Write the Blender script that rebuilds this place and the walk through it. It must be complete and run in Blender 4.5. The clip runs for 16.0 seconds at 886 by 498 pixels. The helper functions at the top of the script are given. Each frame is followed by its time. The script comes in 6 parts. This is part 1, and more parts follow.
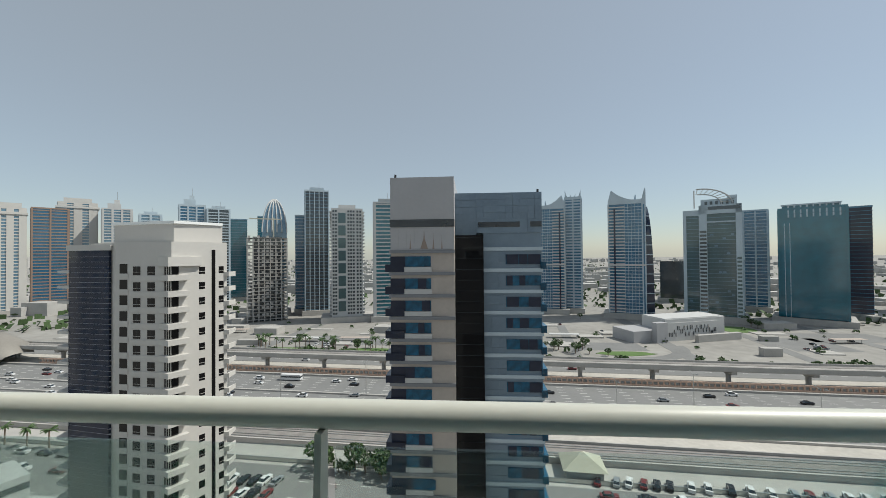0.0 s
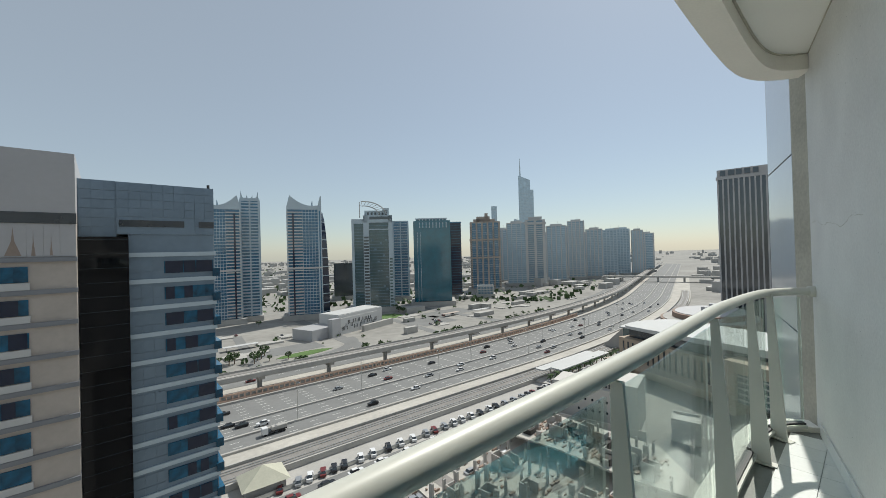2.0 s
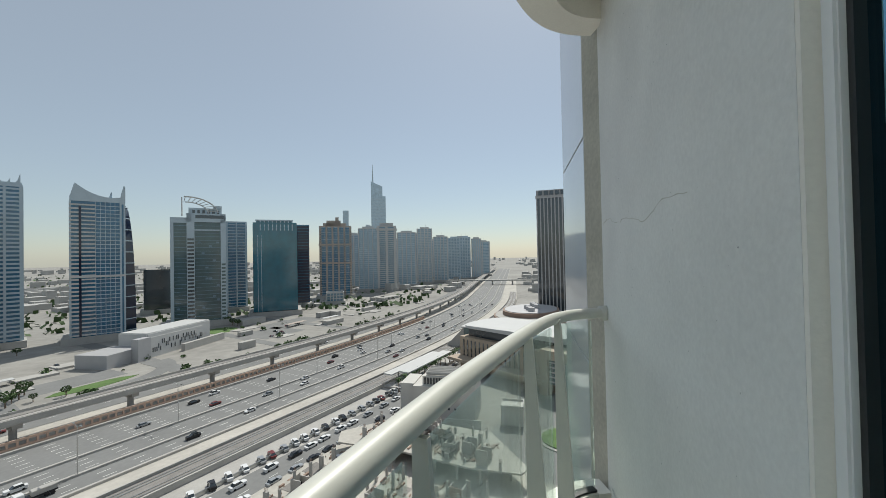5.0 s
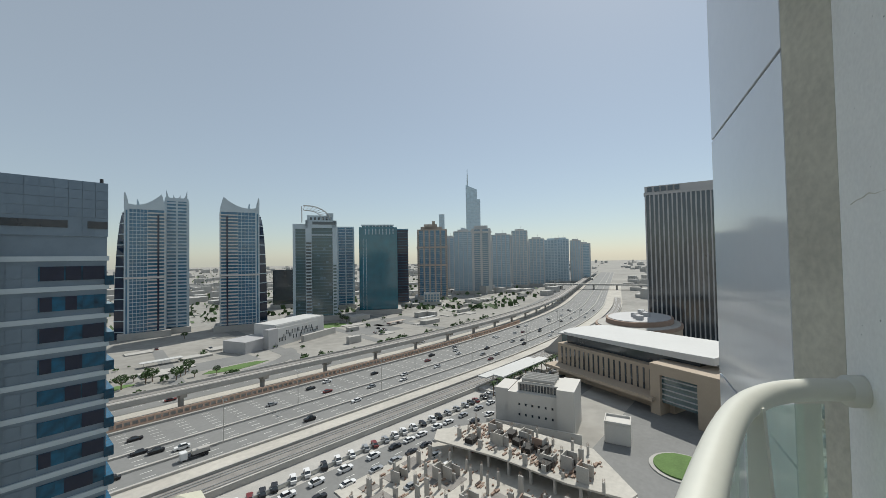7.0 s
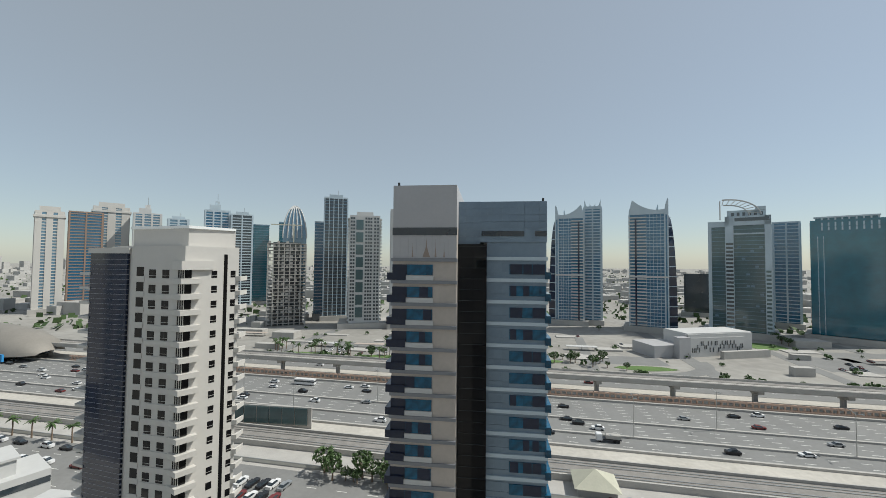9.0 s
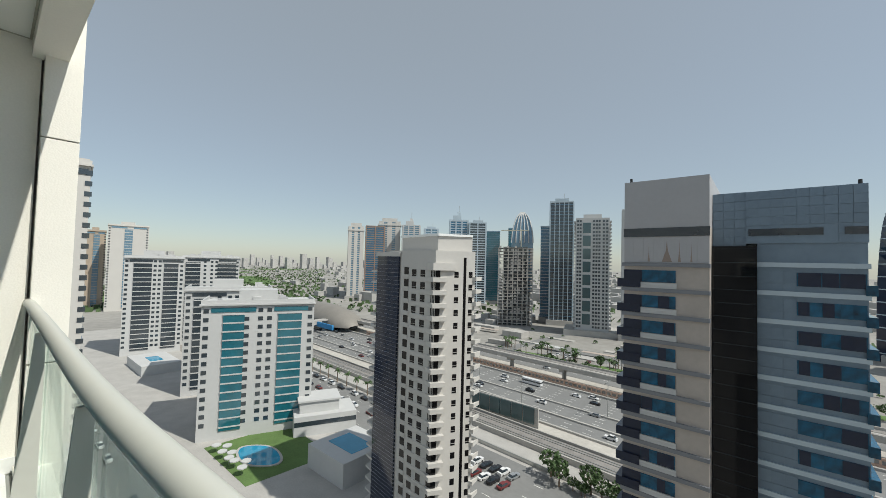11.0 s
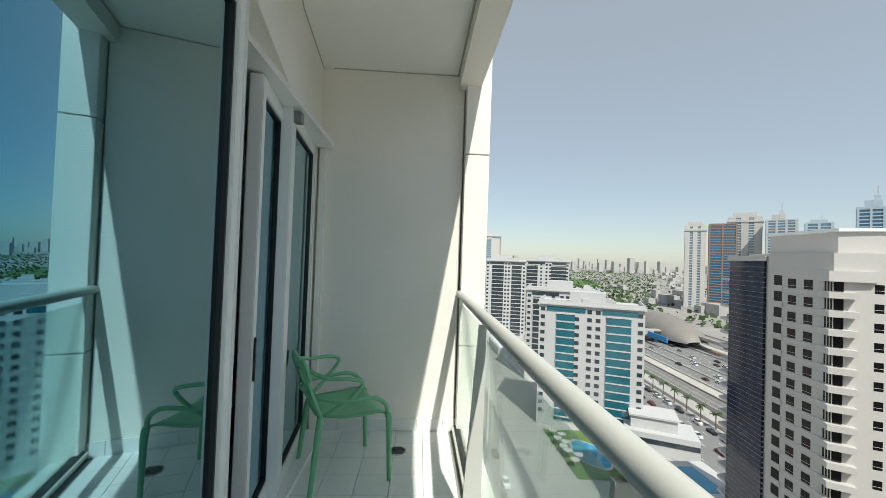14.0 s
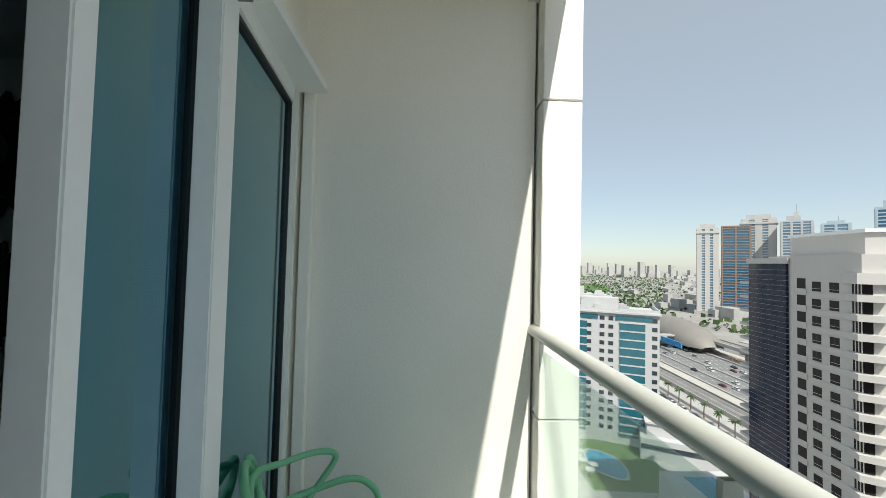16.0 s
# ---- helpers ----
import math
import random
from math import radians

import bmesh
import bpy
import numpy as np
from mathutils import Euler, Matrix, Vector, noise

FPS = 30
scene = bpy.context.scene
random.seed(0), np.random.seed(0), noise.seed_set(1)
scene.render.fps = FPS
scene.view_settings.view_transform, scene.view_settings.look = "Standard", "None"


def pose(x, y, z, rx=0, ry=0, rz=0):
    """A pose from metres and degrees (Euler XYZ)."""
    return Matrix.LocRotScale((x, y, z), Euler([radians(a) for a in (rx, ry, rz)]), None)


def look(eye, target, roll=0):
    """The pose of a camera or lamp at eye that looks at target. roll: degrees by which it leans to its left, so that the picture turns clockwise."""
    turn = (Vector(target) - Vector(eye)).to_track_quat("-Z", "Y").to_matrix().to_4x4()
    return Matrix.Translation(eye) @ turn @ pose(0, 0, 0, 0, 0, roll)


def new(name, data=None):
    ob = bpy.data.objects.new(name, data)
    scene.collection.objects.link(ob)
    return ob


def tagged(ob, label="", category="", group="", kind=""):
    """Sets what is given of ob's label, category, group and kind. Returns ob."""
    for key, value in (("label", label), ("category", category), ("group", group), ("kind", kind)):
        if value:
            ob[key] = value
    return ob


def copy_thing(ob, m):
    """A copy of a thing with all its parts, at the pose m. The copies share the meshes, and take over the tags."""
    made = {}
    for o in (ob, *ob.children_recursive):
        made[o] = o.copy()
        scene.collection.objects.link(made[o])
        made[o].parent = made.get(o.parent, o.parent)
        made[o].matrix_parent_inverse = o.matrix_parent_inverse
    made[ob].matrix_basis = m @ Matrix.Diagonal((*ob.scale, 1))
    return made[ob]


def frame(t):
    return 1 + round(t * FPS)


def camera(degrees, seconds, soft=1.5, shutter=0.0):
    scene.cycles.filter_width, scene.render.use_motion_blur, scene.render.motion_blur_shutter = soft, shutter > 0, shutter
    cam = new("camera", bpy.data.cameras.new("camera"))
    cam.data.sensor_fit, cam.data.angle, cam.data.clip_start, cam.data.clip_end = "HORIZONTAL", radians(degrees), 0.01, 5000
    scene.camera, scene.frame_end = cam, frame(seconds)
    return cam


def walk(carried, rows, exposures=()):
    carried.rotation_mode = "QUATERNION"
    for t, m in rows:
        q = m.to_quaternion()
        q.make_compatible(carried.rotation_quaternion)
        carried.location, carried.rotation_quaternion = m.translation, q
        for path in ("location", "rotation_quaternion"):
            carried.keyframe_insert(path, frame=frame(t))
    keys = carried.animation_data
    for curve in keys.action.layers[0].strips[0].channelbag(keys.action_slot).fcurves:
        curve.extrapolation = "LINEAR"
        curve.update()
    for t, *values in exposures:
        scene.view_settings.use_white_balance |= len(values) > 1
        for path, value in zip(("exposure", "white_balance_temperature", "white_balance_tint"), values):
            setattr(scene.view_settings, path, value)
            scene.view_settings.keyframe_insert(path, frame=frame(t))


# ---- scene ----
cam = camera(98.7, 16.0, soft=0.75)
PATH = [
    (0, (-0.403, -0.776, 1.401), (-0.548, 1.218, 1.428), -0.5),
    (0.5, (-0.312, -0.605, 1.39), (-0.204, 1.391, 1.419), -1.0),
    (1, (-0.282, -0.481, 1.38), (0.154, 1.471, 1.411), -1.5),
    (1.5, (-0.347, -0.433, 1.377), (0.584, 1.338, 1.399), -1.3),
    (2, (-0.514, -0.489, 1.411), (0.814, 1.006, 1.428), -1.6),
    (2.5, (-0.483, -0.5, 1.403), (1.106, 0.714, 1.412), -1.2),
    (3, (-0.297, -0.511, 1.386), (1.431, 0.495, 1.395), -1.3),
    (3.5, (0.004, -0.516, 1.395), (1.781, 0.402, 1.407), -1.3),
    (6, (1.691, -0.128, 1.389), (3.484, 0.758, 1.418), -1.1),
    (6.5, (1.872, -0.044, 1.402), (3.584, 0.99, 1.44), -1.0),
    (7, (1.915, -0.02, 1.417), (3.435, 1.28, 1.467), -1.0),
    (7.5, (1.88, -0.03, 1.404), (3.008, 1.621, 1.465), -0.6),
    (8, (1.728, -0.05, 1.39), (2.378, 1.84, 1.458), -0.4),
    (8.5, (1.663, -0.07, 1.455), (1.825, 1.922, 1.524), 0.2),
    (9, (1.665, -0.138, 1.49), (1.422, 1.846, 1.559), 0.5),
    (11.5, (1.756, -0.201, 1.384), (0.238, 1.099, 1.449), 1.6),
    (12, (1.698, -0.271, 1.379), (-0.04, 0.717, 1.435), 1.7),
    (12.5, (1.656, -0.334, 1.373), (-0.238, 0.305, 1.422), 2.0),
    (13, (1.556, -0.346, 1.364), (-0.414, -0.004, 1.404), 2.1),
    (13.5, (1.336, -0.319, 1.359), (-0.656, -0.142, 1.395), 2.2),
    (14, (1.07, -0.325, 1.359), (-0.926, -0.203, 1.399), 2.0),
    (14.5, (0.782, -0.388, 1.366), (-1.215, -0.283, 1.407), 2.0),
    (15, (0.453, -0.398, 1.364), (-1.544, -0.295, 1.411), 1.9),
    (15.5, (0.144, -0.431, 1.37), (-1.853, -0.336, 1.425), 1.8),
    (16, (-0.098, -0.518, 1.386), (-2.095, -0.439, 1.455), 1.4),
]
walk(cam, [(t, look(eye, target, roll)) for t, eye, target, roll in PATH], [(0, 0.0, 6500, 6), (2.0, 0.0, 6500, 6), (3.5, 0.05, 6500, 6), (6.0, -0.1, 6500, 6), (8.0, 0.0, 6500, 6), (11.3, 0.0, 6500, 6), (12.5, 0.17, 6500, 6), (14, 0.28, 6500, 6), (16, 0.44, 6500, 6)])

# ---- world, sun ----
SUN = Vector((0.60, 0.125, 0.79)).normalized()
world = bpy.data.worlds.new("sky")
scene.world = world
world.use_nodes = True
nt = world.node_tree
sky = nt.nodes.new("ShaderNodeTexSky")
sky.sky_type, sky.sun_disc = "NISHITA", False
sky.sun_elevation, sky.sun_rotation = math.asin(SUN.z), math.atan2(SUN.x, SUN.y)
sky.altitude, sky.air_density, sky.dust_density, sky.ozone_density = 50, 1.0, 0.5, 3.0
haze = nt.nodes.new("ShaderNodeMix")                    # pale dust veil over the clear sky
haze.data_type, haze.blend_type = "RGBA", "MIX"
haze.inputs[0].default_value = 0.48
haze.inputs[7].default_value = (4.85, 5.05, 4.88, 1)
nt.links.new(sky.outputs[0], haze.inputs[6])
nt.links.new(haze.outputs[2], nt.nodes["Background"].inputs[0])
nt.nodes["Background"].inputs[1].default_value = 0.11
sun_data = bpy.data.lights.new("sun", "SUN")
sun_data.energy, sun_data.angle, sun_data.color = 4.0, radians(0.6), (1.0, 0.96, 0.90)
sun = new("sun", sun_data)
sun.matrix_world = look(SUN * 100, (0, 0, 0))


# ---- materials ----
def surface(name, color, rough=0.7, metal=0.0, var=0.08, scale=3.0, fine=60.0, bump=0.15, spec=0.5, random_tint=0.0):
    """Paint or stone: a base colour broken up at two scales, with fine relief."""
    m = bpy.data.materials.new(name)
    m.use_nodes = True
    n, l = m.node_tree.nodes, m.node_tree.links
    p = n["Principled BSDF"]
    p.inputs["Roughness"].default_value, p.inputs["Metallic"].default_value = rough, metal
    p.inputs["Specular IOR Level"].default_value = spec
    tc = n.new("ShaderNodeTexCoord")
    big, small = n.new("ShaderNodeTexNoise"), n.new("ShaderNodeTexNoise")
    big.inputs["Scale"].default_value, big.inputs["Detail"].default_value = scale, 5
    small.inputs["Scale"].default_value, small.inputs["Detail"].default_value = fine, 3
    ramp = n.new("ShaderNodeMapRange")
    ramp.inputs["From Min"].default_value, ramp.inputs["From Max"].default_value = 0.3, 0.7
    ramp.inputs["To Min"].default_value, ramp.inputs["To Max"].default_value = 1 - var, 1 + var
    mix = n.new("ShaderNodeMath")
    mix.operation, mix.inputs[1].default_value = "MULTIPLY_ADD", 0.6
    half = n.new("ShaderNodeMath")
    half.operation, half.inputs[1].default_value = "MULTIPLY", 0.4
    for t in (big, small):
        l.new(tc.outputs["Object"], t.inputs["Vector"])
    l.new(small.outputs[0], half.inputs[0])
    l.new(big.outputs[0], mix.inputs[0])
    l.new(half.outputs[0], mix.inputs[2])
    l.new(mix.outputs[0], ramp.inputs["Value"])
    value = ramp.outputs[0]
    if random_tint:
        info, add = n.new("ShaderNodeObjectInfo"), n.new("ShaderNodeMath")
        add.operation = "MULTIPLY_ADD"
        add.inputs[1].default_value, add.inputs[2].default_value = random_tint, 1 - random_tint / 2
        mul = n.new("ShaderNodeMath")
        mul.operation = "MULTIPLY"
        l.new(info.outputs["Random"], add.inputs[0])
        l.new(add.outputs[0], mul.inputs[0])
        l.new(value, mul.inputs[1])
        value = mul.outputs[0]
    sc = n.new("ShaderNodeVectorMath")
    sc.operation = "SCALE"
    sc.inputs[0].default_value = color
    l.new(value, sc.inputs["Scale"])
    l.new(sc.outputs[0], p.inputs["Base Color"])
    if bump:
        b = n.new("ShaderNodeBump")
        b.inputs["Strength"].default_value, b.inputs["Distance"].default_value = bump, 0.005
        l.new(small.outputs[0], b.inputs["Height"])
        l.new(b.outputs[0], p.inputs["Normal"])
    return m


def pane(name, tint, facing, grazing, share, most=0.9, dust=0.0):
    """Coated glass: part of the light passes tinted, part is mirrored, more and paler at a slant; a film of dust may lie on it."""
    m = bpy.data.materials.new(name)
    m.use_nodes = True
    n, l = m.node_tree.nodes, m.node_tree.links
    n.remove(n["Principled BSDF"])
    t, g, mix = n.new("ShaderNodeBsdfTransparent"), n.new("ShaderNodeBsdfGlossy"), n.new("ShaderNodeMixShader")
    t.inputs[0].default_value = (*tint, 1)
    g.inputs["Roughness"].default_value = 0.0
    lw, ma = n.new("ShaderNodeLayerWeight"), n.new("ShaderNodeMapRange")
    lw.inputs[0].default_value = 0.25
    ma.inputs["To Min"].default_value, ma.inputs["To Max"].default_value = share, most
    slant, ramp, tone = n.new("ShaderNodeLayerWeight"), n.new("ShaderNodeMapRange"), n.new("ShaderNodeMix")
    slant.inputs[0].default_value = 0.5
    ramp.inputs["From Min"].default_value, ramp.inputs["From Max"].default_value = 0.4, 0.78
    tone.data_type = "RGBA"
    tone.inputs[6].default_value, tone.inputs[7].default_value = (*facing, 1), (*grazing, 1)
    l.new(slant.outputs["Facing"], ramp.inputs["Value"])
    l.new(ramp.outputs[0], tone.inputs[0])
    l.new(tone.outputs[2], g.inputs[0])
    l.new(lw.outputs["Fresnel"], ma.inputs["Value"])
    l.new(ma.outputs[0], mix.inputs[0])
    l.new(t.outputs[0], mix.inputs[1])
    l.new(g.outputs[0], mix.inputs[2])
    last = mix
    if dust:
        d, film, tex, amount = n.new("ShaderNodeBsdfDiffuse"), n.new("ShaderNodeMixShader"), n.new("ShaderNodeTexNoise"), n.new("ShaderNodeMapRange")
        d.inputs[0].default_value = (0.75, 0.74, 0.70, 1)
        tex.inputs["Scale"].default_value, tex.inputs["Detail"].default_value = 5, 6
        amount.inputs["To Min"].default_value, amount.inputs["To Max"].default_value = dust * 0.4, dust * 1.6
        l.new(tex.outputs[0], amount.inputs["Value"])
        l.new(amount.outputs[0], film.inputs[0])
        l.new(mix.outputs[0], film.inputs[1])
        l.new(d.outputs[0], film.inputs[2])
        last = film
    l.new(last.outputs[0], n["Material Output"].inputs[0])
    return m


def mirror_glass(name, color, rough=0.08, var=0.25, scale=0.15, ior=1.6):
    """Dark curtain-wall glass of a building, opaque from outside."""
    m = surface(name, color, rough, 0.0, var, scale, 1.5, 0.0, 0.9)
    m.node_tree.nodes["Principled BSDF"].inputs["IOR"].default_value = ior
    return m


M_PAINT = surface("cream_paint", (0.89, 0.86, 0.78), 0.75, var=0.05, scale=1.5, fine=90, bump=0.25)
M_CEIL = surface("ceiling_paint", (0.88, 0.88, 0.83), 0.8, var=0.03, scale=2, fine=120, bump=0.1)
M_ROUGHWALL = surface("worn_render", (0.80, 0.80, 0.76), 0.8, var=0.09, scale=2.2, fine=70, bump=0.5)
M_RAIL = surface("cream_powder_coat", (0.60, 0.60, 0.54), 0.42, var=0.03, scale=3, fine=30, bump=0.03)
M_FRAME = surface("white_aluminium", (0.84, 0.85, 0.83), 0.38, var=0.03, scale=4, fine=40, bump=0.03)
M_STEP = surface("stained_render", (0.50, 0.48, 0.40), 0.8, var=0.22, scale=2.5, fine=40, bump=0.3)
M_PANEL = surface("glossy_cladding", (0.66, 0.68, 0.70), 0.09, var=0.03, scale=1.0, fine=20, bump=0.0)
M_TILE = surface("glazed_tile", (0.82, 0.83, 0.80), 0.3, var=0.06, scale=3, fine=40, bump=0.06, random_tint=0.05)
M_GROUT = surface("grout", (0.30, 0.31, 0.29), 0.9, var=0.1, scale=6, fine=60)
M_BLACK = surface("black_gasket", (0.02, 0.022, 0.022), 0.5, var=0.1)
M_STEEL = surface("brushed_steel", (0.50, 0.51, 0.50), 0.35, 0.9, var=0.05, scale=8, fine=80)
M_GREEN = surface("green_plastic", (0.19, 0.50, 0.27), 0.36, var=0.04, scale=4, fine=60, bump=0.03)
M_WIN = pane("teal_coated_glass", (0.42, 0.60, 0.60), (0.17, 0.48, 0.64), (0.64, 0.87, 0.94), 0.58)
M_RAILGLASS = pane("clear_green_glass", (0.925, 0.97, 0.95), (0.85, 0.96, 0.92), (0.95, 0.98, 0.97), 0.02, 0.5, 0.035)
M_ROOM = surface("room_paint", (0.68, 0.72, 0.70), 0.9, var=0.04)
M_CURTAIN = surface("pale_curtain", (0.45, 0.5, 0.48), 0.9, var=0.12, scale=6)
M_DECOR = surface("dark_wood_decor", (0.02, 0.017, 0.015), 0.7, var=0.3, scale=6)
M_BLUE = surface("blue_bedding", (0.10, 0.40, 0.62), 0.9, var=0.15, scale=4)
M_LINEN = surface("pale_linen", (0.68, 0.82, 0.88), 0.9, var=0.1, scale=5)
M_LENS = surface("frosted_lamp_glass", (0.42, 0.43, 0.38), 0.5, var=0.1, scale=20)
# town
M_SAND = surface("sandy_ground", (0.29, 0.278, 0.255), 0.95, var=0.28, scale=0.012, fine=0.15, bump=0.0)
M_DUST = surface("pale_sand", (0.46, 0.435, 0.39), 0.95, var=0.2, scale=0.06, fine=0.7, bump=0.0)
M_ROAD = surface("sun_bleached_asphalt", (0.20, 0.20, 0.195), 0.85, var=0.12, scale=0.05, fine=0.8, bump=0.0)
M_ROAD2 = surface("side_road_asphalt", (0.20, 0.20, 0.195), 0.9, var=0.14, scale=0.07, fine=0.8, bump=0.0)
M_LINE = surface("road_paint", (0.66, 0.66, 0.62), 0.8, var=0.15, scale=0.5, fine=4, bump=0.0)
M_CONC = surface("concrete", (0.41, 0.395, 0.37), 0.85, var=0.14, scale=0.2, fine=2.0, bump=0.0, random_tint=0.06)
M_TRACK = surface("track_bed", (0.24, 0.225, 0.21), 0.95, var=0.25, scale=0.3, fine=3, bump=0.0)
M_TERRA = surface("terracotta_fence", (0.50, 0.36, 0.285), 0.9, var=0.15, scale=0.3, fine=3, bump=0.0)
M_WHITE = surface("white_facade", (0.52, 0.52, 0.51), 0.7, var=0.05, scale=0.08, fine=0.8, bump=0.0)
M_CREAM = surface("cream_facade", (0.55, 0.53, 0.495), 0.75, var=0.04, scale=0.1, fine=1.2, bump=0.0)
M_BEIGE = surface("beige_facade", (0.46, 0.41, 0.365), 0.75, var=0.10, scale=0.3, fine=2, bump=0.0)
M_GREYBAND = surface("grey_metal_band", (0.24, 0.25, 0.27), 0.5, 0.3, var=0.08, scale=0.3, fine=2, bump=0.0)
M_GREYPANEL = surface("pale_grey_panel", (0.42, 0.415, 0.42), 0.55, var=0.05, scale=0.2, fine=2, bump=0.0)
M_TAN = surface("tan_stone", (0.40, 0.325, 0.25), 0.8, var=0.08, scale=0.15, fine=1.5, bump=0.0)
M_BROWN = surface("brown_stone", (0.28, 0.20, 0.155), 0.8, var=0.1, scale=0.15, fine=1.5, bump=0.0)
M_ORANGE = surface("salmon_stone", (0.43, 0.365, 0.315), 0.8, var=0.1, scale=0.1, fine=1, bump=0.0)
M_PALE = surface("pale_blue_grey_facade", (0.46, 0.54, 0.59), 0.6, var=0.08, scale=0.08, fine=0.8, bump=0.0)
M_BLUEGREY = surface("blue_grey_panel", (0.20, 0.265, 0.33), 0.28, 0.35, var=0.12, scale=0.25, fine=1.2, bump=0.0, random_tint=0.10)
M_GDARK = mirror_glass("dark_glass", (0.030, 0.042, 0.052), 0.10)
M_GBLUE = mirror_glass("blue_glass", (0.016, 0.115, 0.215), 0.10)
M_GNAVY = mirror_glass("navy_glass", (0.012, 0.020, 0.045), 0.07, ior=1.4)
M_GTEAL = mirror_glass("teal_glass", (0.012, 0.125, 0.165), 0.10)
M_GPETROL = mirror_glass("petrol_glass", (0.006, 0.125, 0.18), 0.10)
M_GGREEN = mirror_glass("green_grey_glass", (0.035, 0.085, 0.095), 0.12)
M_GMID = mirror_glass("mid_blue_glass", (0.12, 0.22, 0.30), 0.12)
# next two: blue glass with distance haze put into the colour, for far towers
M_GPALEHAZE = mirror_glass("haze_paled_mid_blue_glass", (0.25, 0.37, 0.46), 0.15)
M_GHAZE = mirror_glass("haze_paled_blue_glass", (0.44, 0.56, 0.64), 0.2)
M_BLACKGL = mirror_glass("black_glass", (0.006, 0.006, 0.007), 0.05, ior=1.3)
# turquoise reflections are put into the base colour as uneven patches
M_TURQ = mirror_glass("turquoise_reflection_glass", (0.006, 0.085, 0.16), 0.06, 0.8, 0.6, 1.4)
M_WATER = surface("pool_water", (0.03, 0.26, 0.42), 0.08, var=0.12, scale=0.2, fine=1.5, bump=0.0)
M_LAWN = surface("lawn", (0.10, 0.17, 0.05), 0.95, var=0.25, scale=0.2, fine=2, bump=0.0)
M_LEAF = surface("foliage", (0.06, 0.105, 0.035), 0.8, var=0.35, scale=1.2, fine=6, bump=0.0, random_tint=0.3)
M_TRUNK = surface("bark", (0.20, 0.15, 0.11), 0.9, var=0.2, scale=2, fine=10)
M_CAR = [surface("white_car_paint", (0.72, 0.72, 0.72), 0.25, var=0.02, bump=0), surface("black_car_paint", (0.02, 0.02, 0.023), 0.25, var=0.02, bump=0),
         surface("silver_car_paint", (0.40, 0.41, 0.42), 0.3, 0.5, var=0.02, bump=0), surface("dark_red_car_paint", (0.16, 0.03, 0.03), 0.3, var=0.02, bump=0)]
M_TYRE = surface("tyre_rubber", (0.02, 0.02, 0.02), 0.9, var=0.1)
# far roof grey, lightened in the colour itself for horizon haze
M_FAR = surface("haze_paled_roofs", (0.43, 0.42, 0.40), 0.9, var=0.2, scale=0.01, fine=0.1, bump=0.0)
M_YELLOW = surface("pale_yellow_roof", (0.47, 0.46, 0.37), 0.8, var=0.1, scale=0.3, fine=2)
M_BRONZE = surface("bronze_shell", (0.27, 0.25, 0.22), 0.55, 0.2, var=0.1, scale=0.1, fine=1, bump=0.0)
M_BROWNSTAIN = surface("rust_stain", (0.30, 0.24, 0.20), 0.8, var=0.15, scale=1, fine=5, bump=0.0)
M_SIGN = surface("blue_sign", (0.03, 0.25, 0.55), 0.6, var=0.05)


# ---- mesh helpers ----
def add_box(bm, a, b):
    vs = [bm.verts.new((x, y, z)) for x in (a[0], b[0]) for y in (a[1], b[1]) for z in (a[2], b[2])]
    for f in ((0, 1, 3, 2), (4, 6, 7, 5), (0, 4, 5, 1), (2, 3, 7, 6), (0, 2, 6, 4), (1, 5, 7, 3)):
        bm.faces.new([vs[i] for i in f])


def add_prism(bm, pts, z0, z1):
    """A closed plan extruded from z0 to z1; either may be a function of (x, y)."""
    lo = [bm.verts.new((x, y, z0(x, y) if callable(z0) else z0)) for x, y in pts]
    hi = [bm.verts.new((x, y, z1(x, y) if callable(z1) else z1)) for x, y in pts]
    n = len(pts)
    for i in range(n):
        j = (i + 1) % n
        bm.faces.new((lo[i], lo[j], hi[j], hi[i]))
    bm.faces.new(hi)
    bm.faces.new(lo[::-1])


def add_tube(bm, pts, radius, sides=10):
    """A round bar along points; radius may be one number or one per point."""
    pts = [Vector(p) for p in pts]
    rings = []
    up = None
    for i, p in enumerate(pts):
        d = (pts[min(i + 1, len(pts) - 1)] - pts[max(i - 1, 0)]).normalized()
        if up is None:
            up = Vector((0, 0, 1)) if abs(d.z) < 0.9 else Vector((1, 0, 0))
        u = d.cross(up).normalized()
        v = u.cross(d).normalized()
        up = v
        r = radius[i] if isinstance(radius, (list, tuple)) else radius
        rings.append([bm.verts.new(p + u * r * math.cos(k * math.tau / sides) + v * r * math.sin(k * math.tau / sides)) for k in range(sides)])
    for a, b in zip(rings, rings[1:]):
        for k in range(sides):
            bm.faces.new((a[k], a[(k + 1) % sides], b[(k + 1) % sides], b[k]))
    bm.faces.new(rings[0][::-1])
    bm.faces.new(rings[-1])


def smooth_line(pts, steps=6):
    """A Catmull-Rom line through points."""
    pts = [Vector(p) for p in pts]
    out = []
    for i in range(len(pts) - 1):
        a, b, c, d = pts[max(i - 1, 0)], pts[i], pts[i + 1], pts[min(i + 2, len(pts) - 1)]
        for k in range(steps):
            t = k / steps
            out.append(0.5 * (2 * b + (c - a) * t + (2 * a - 5 * b + 4 * c - d) * t * t + (3 * b - a - 3 * c + d) * t ** 3))
    return out + [pts[-1]]


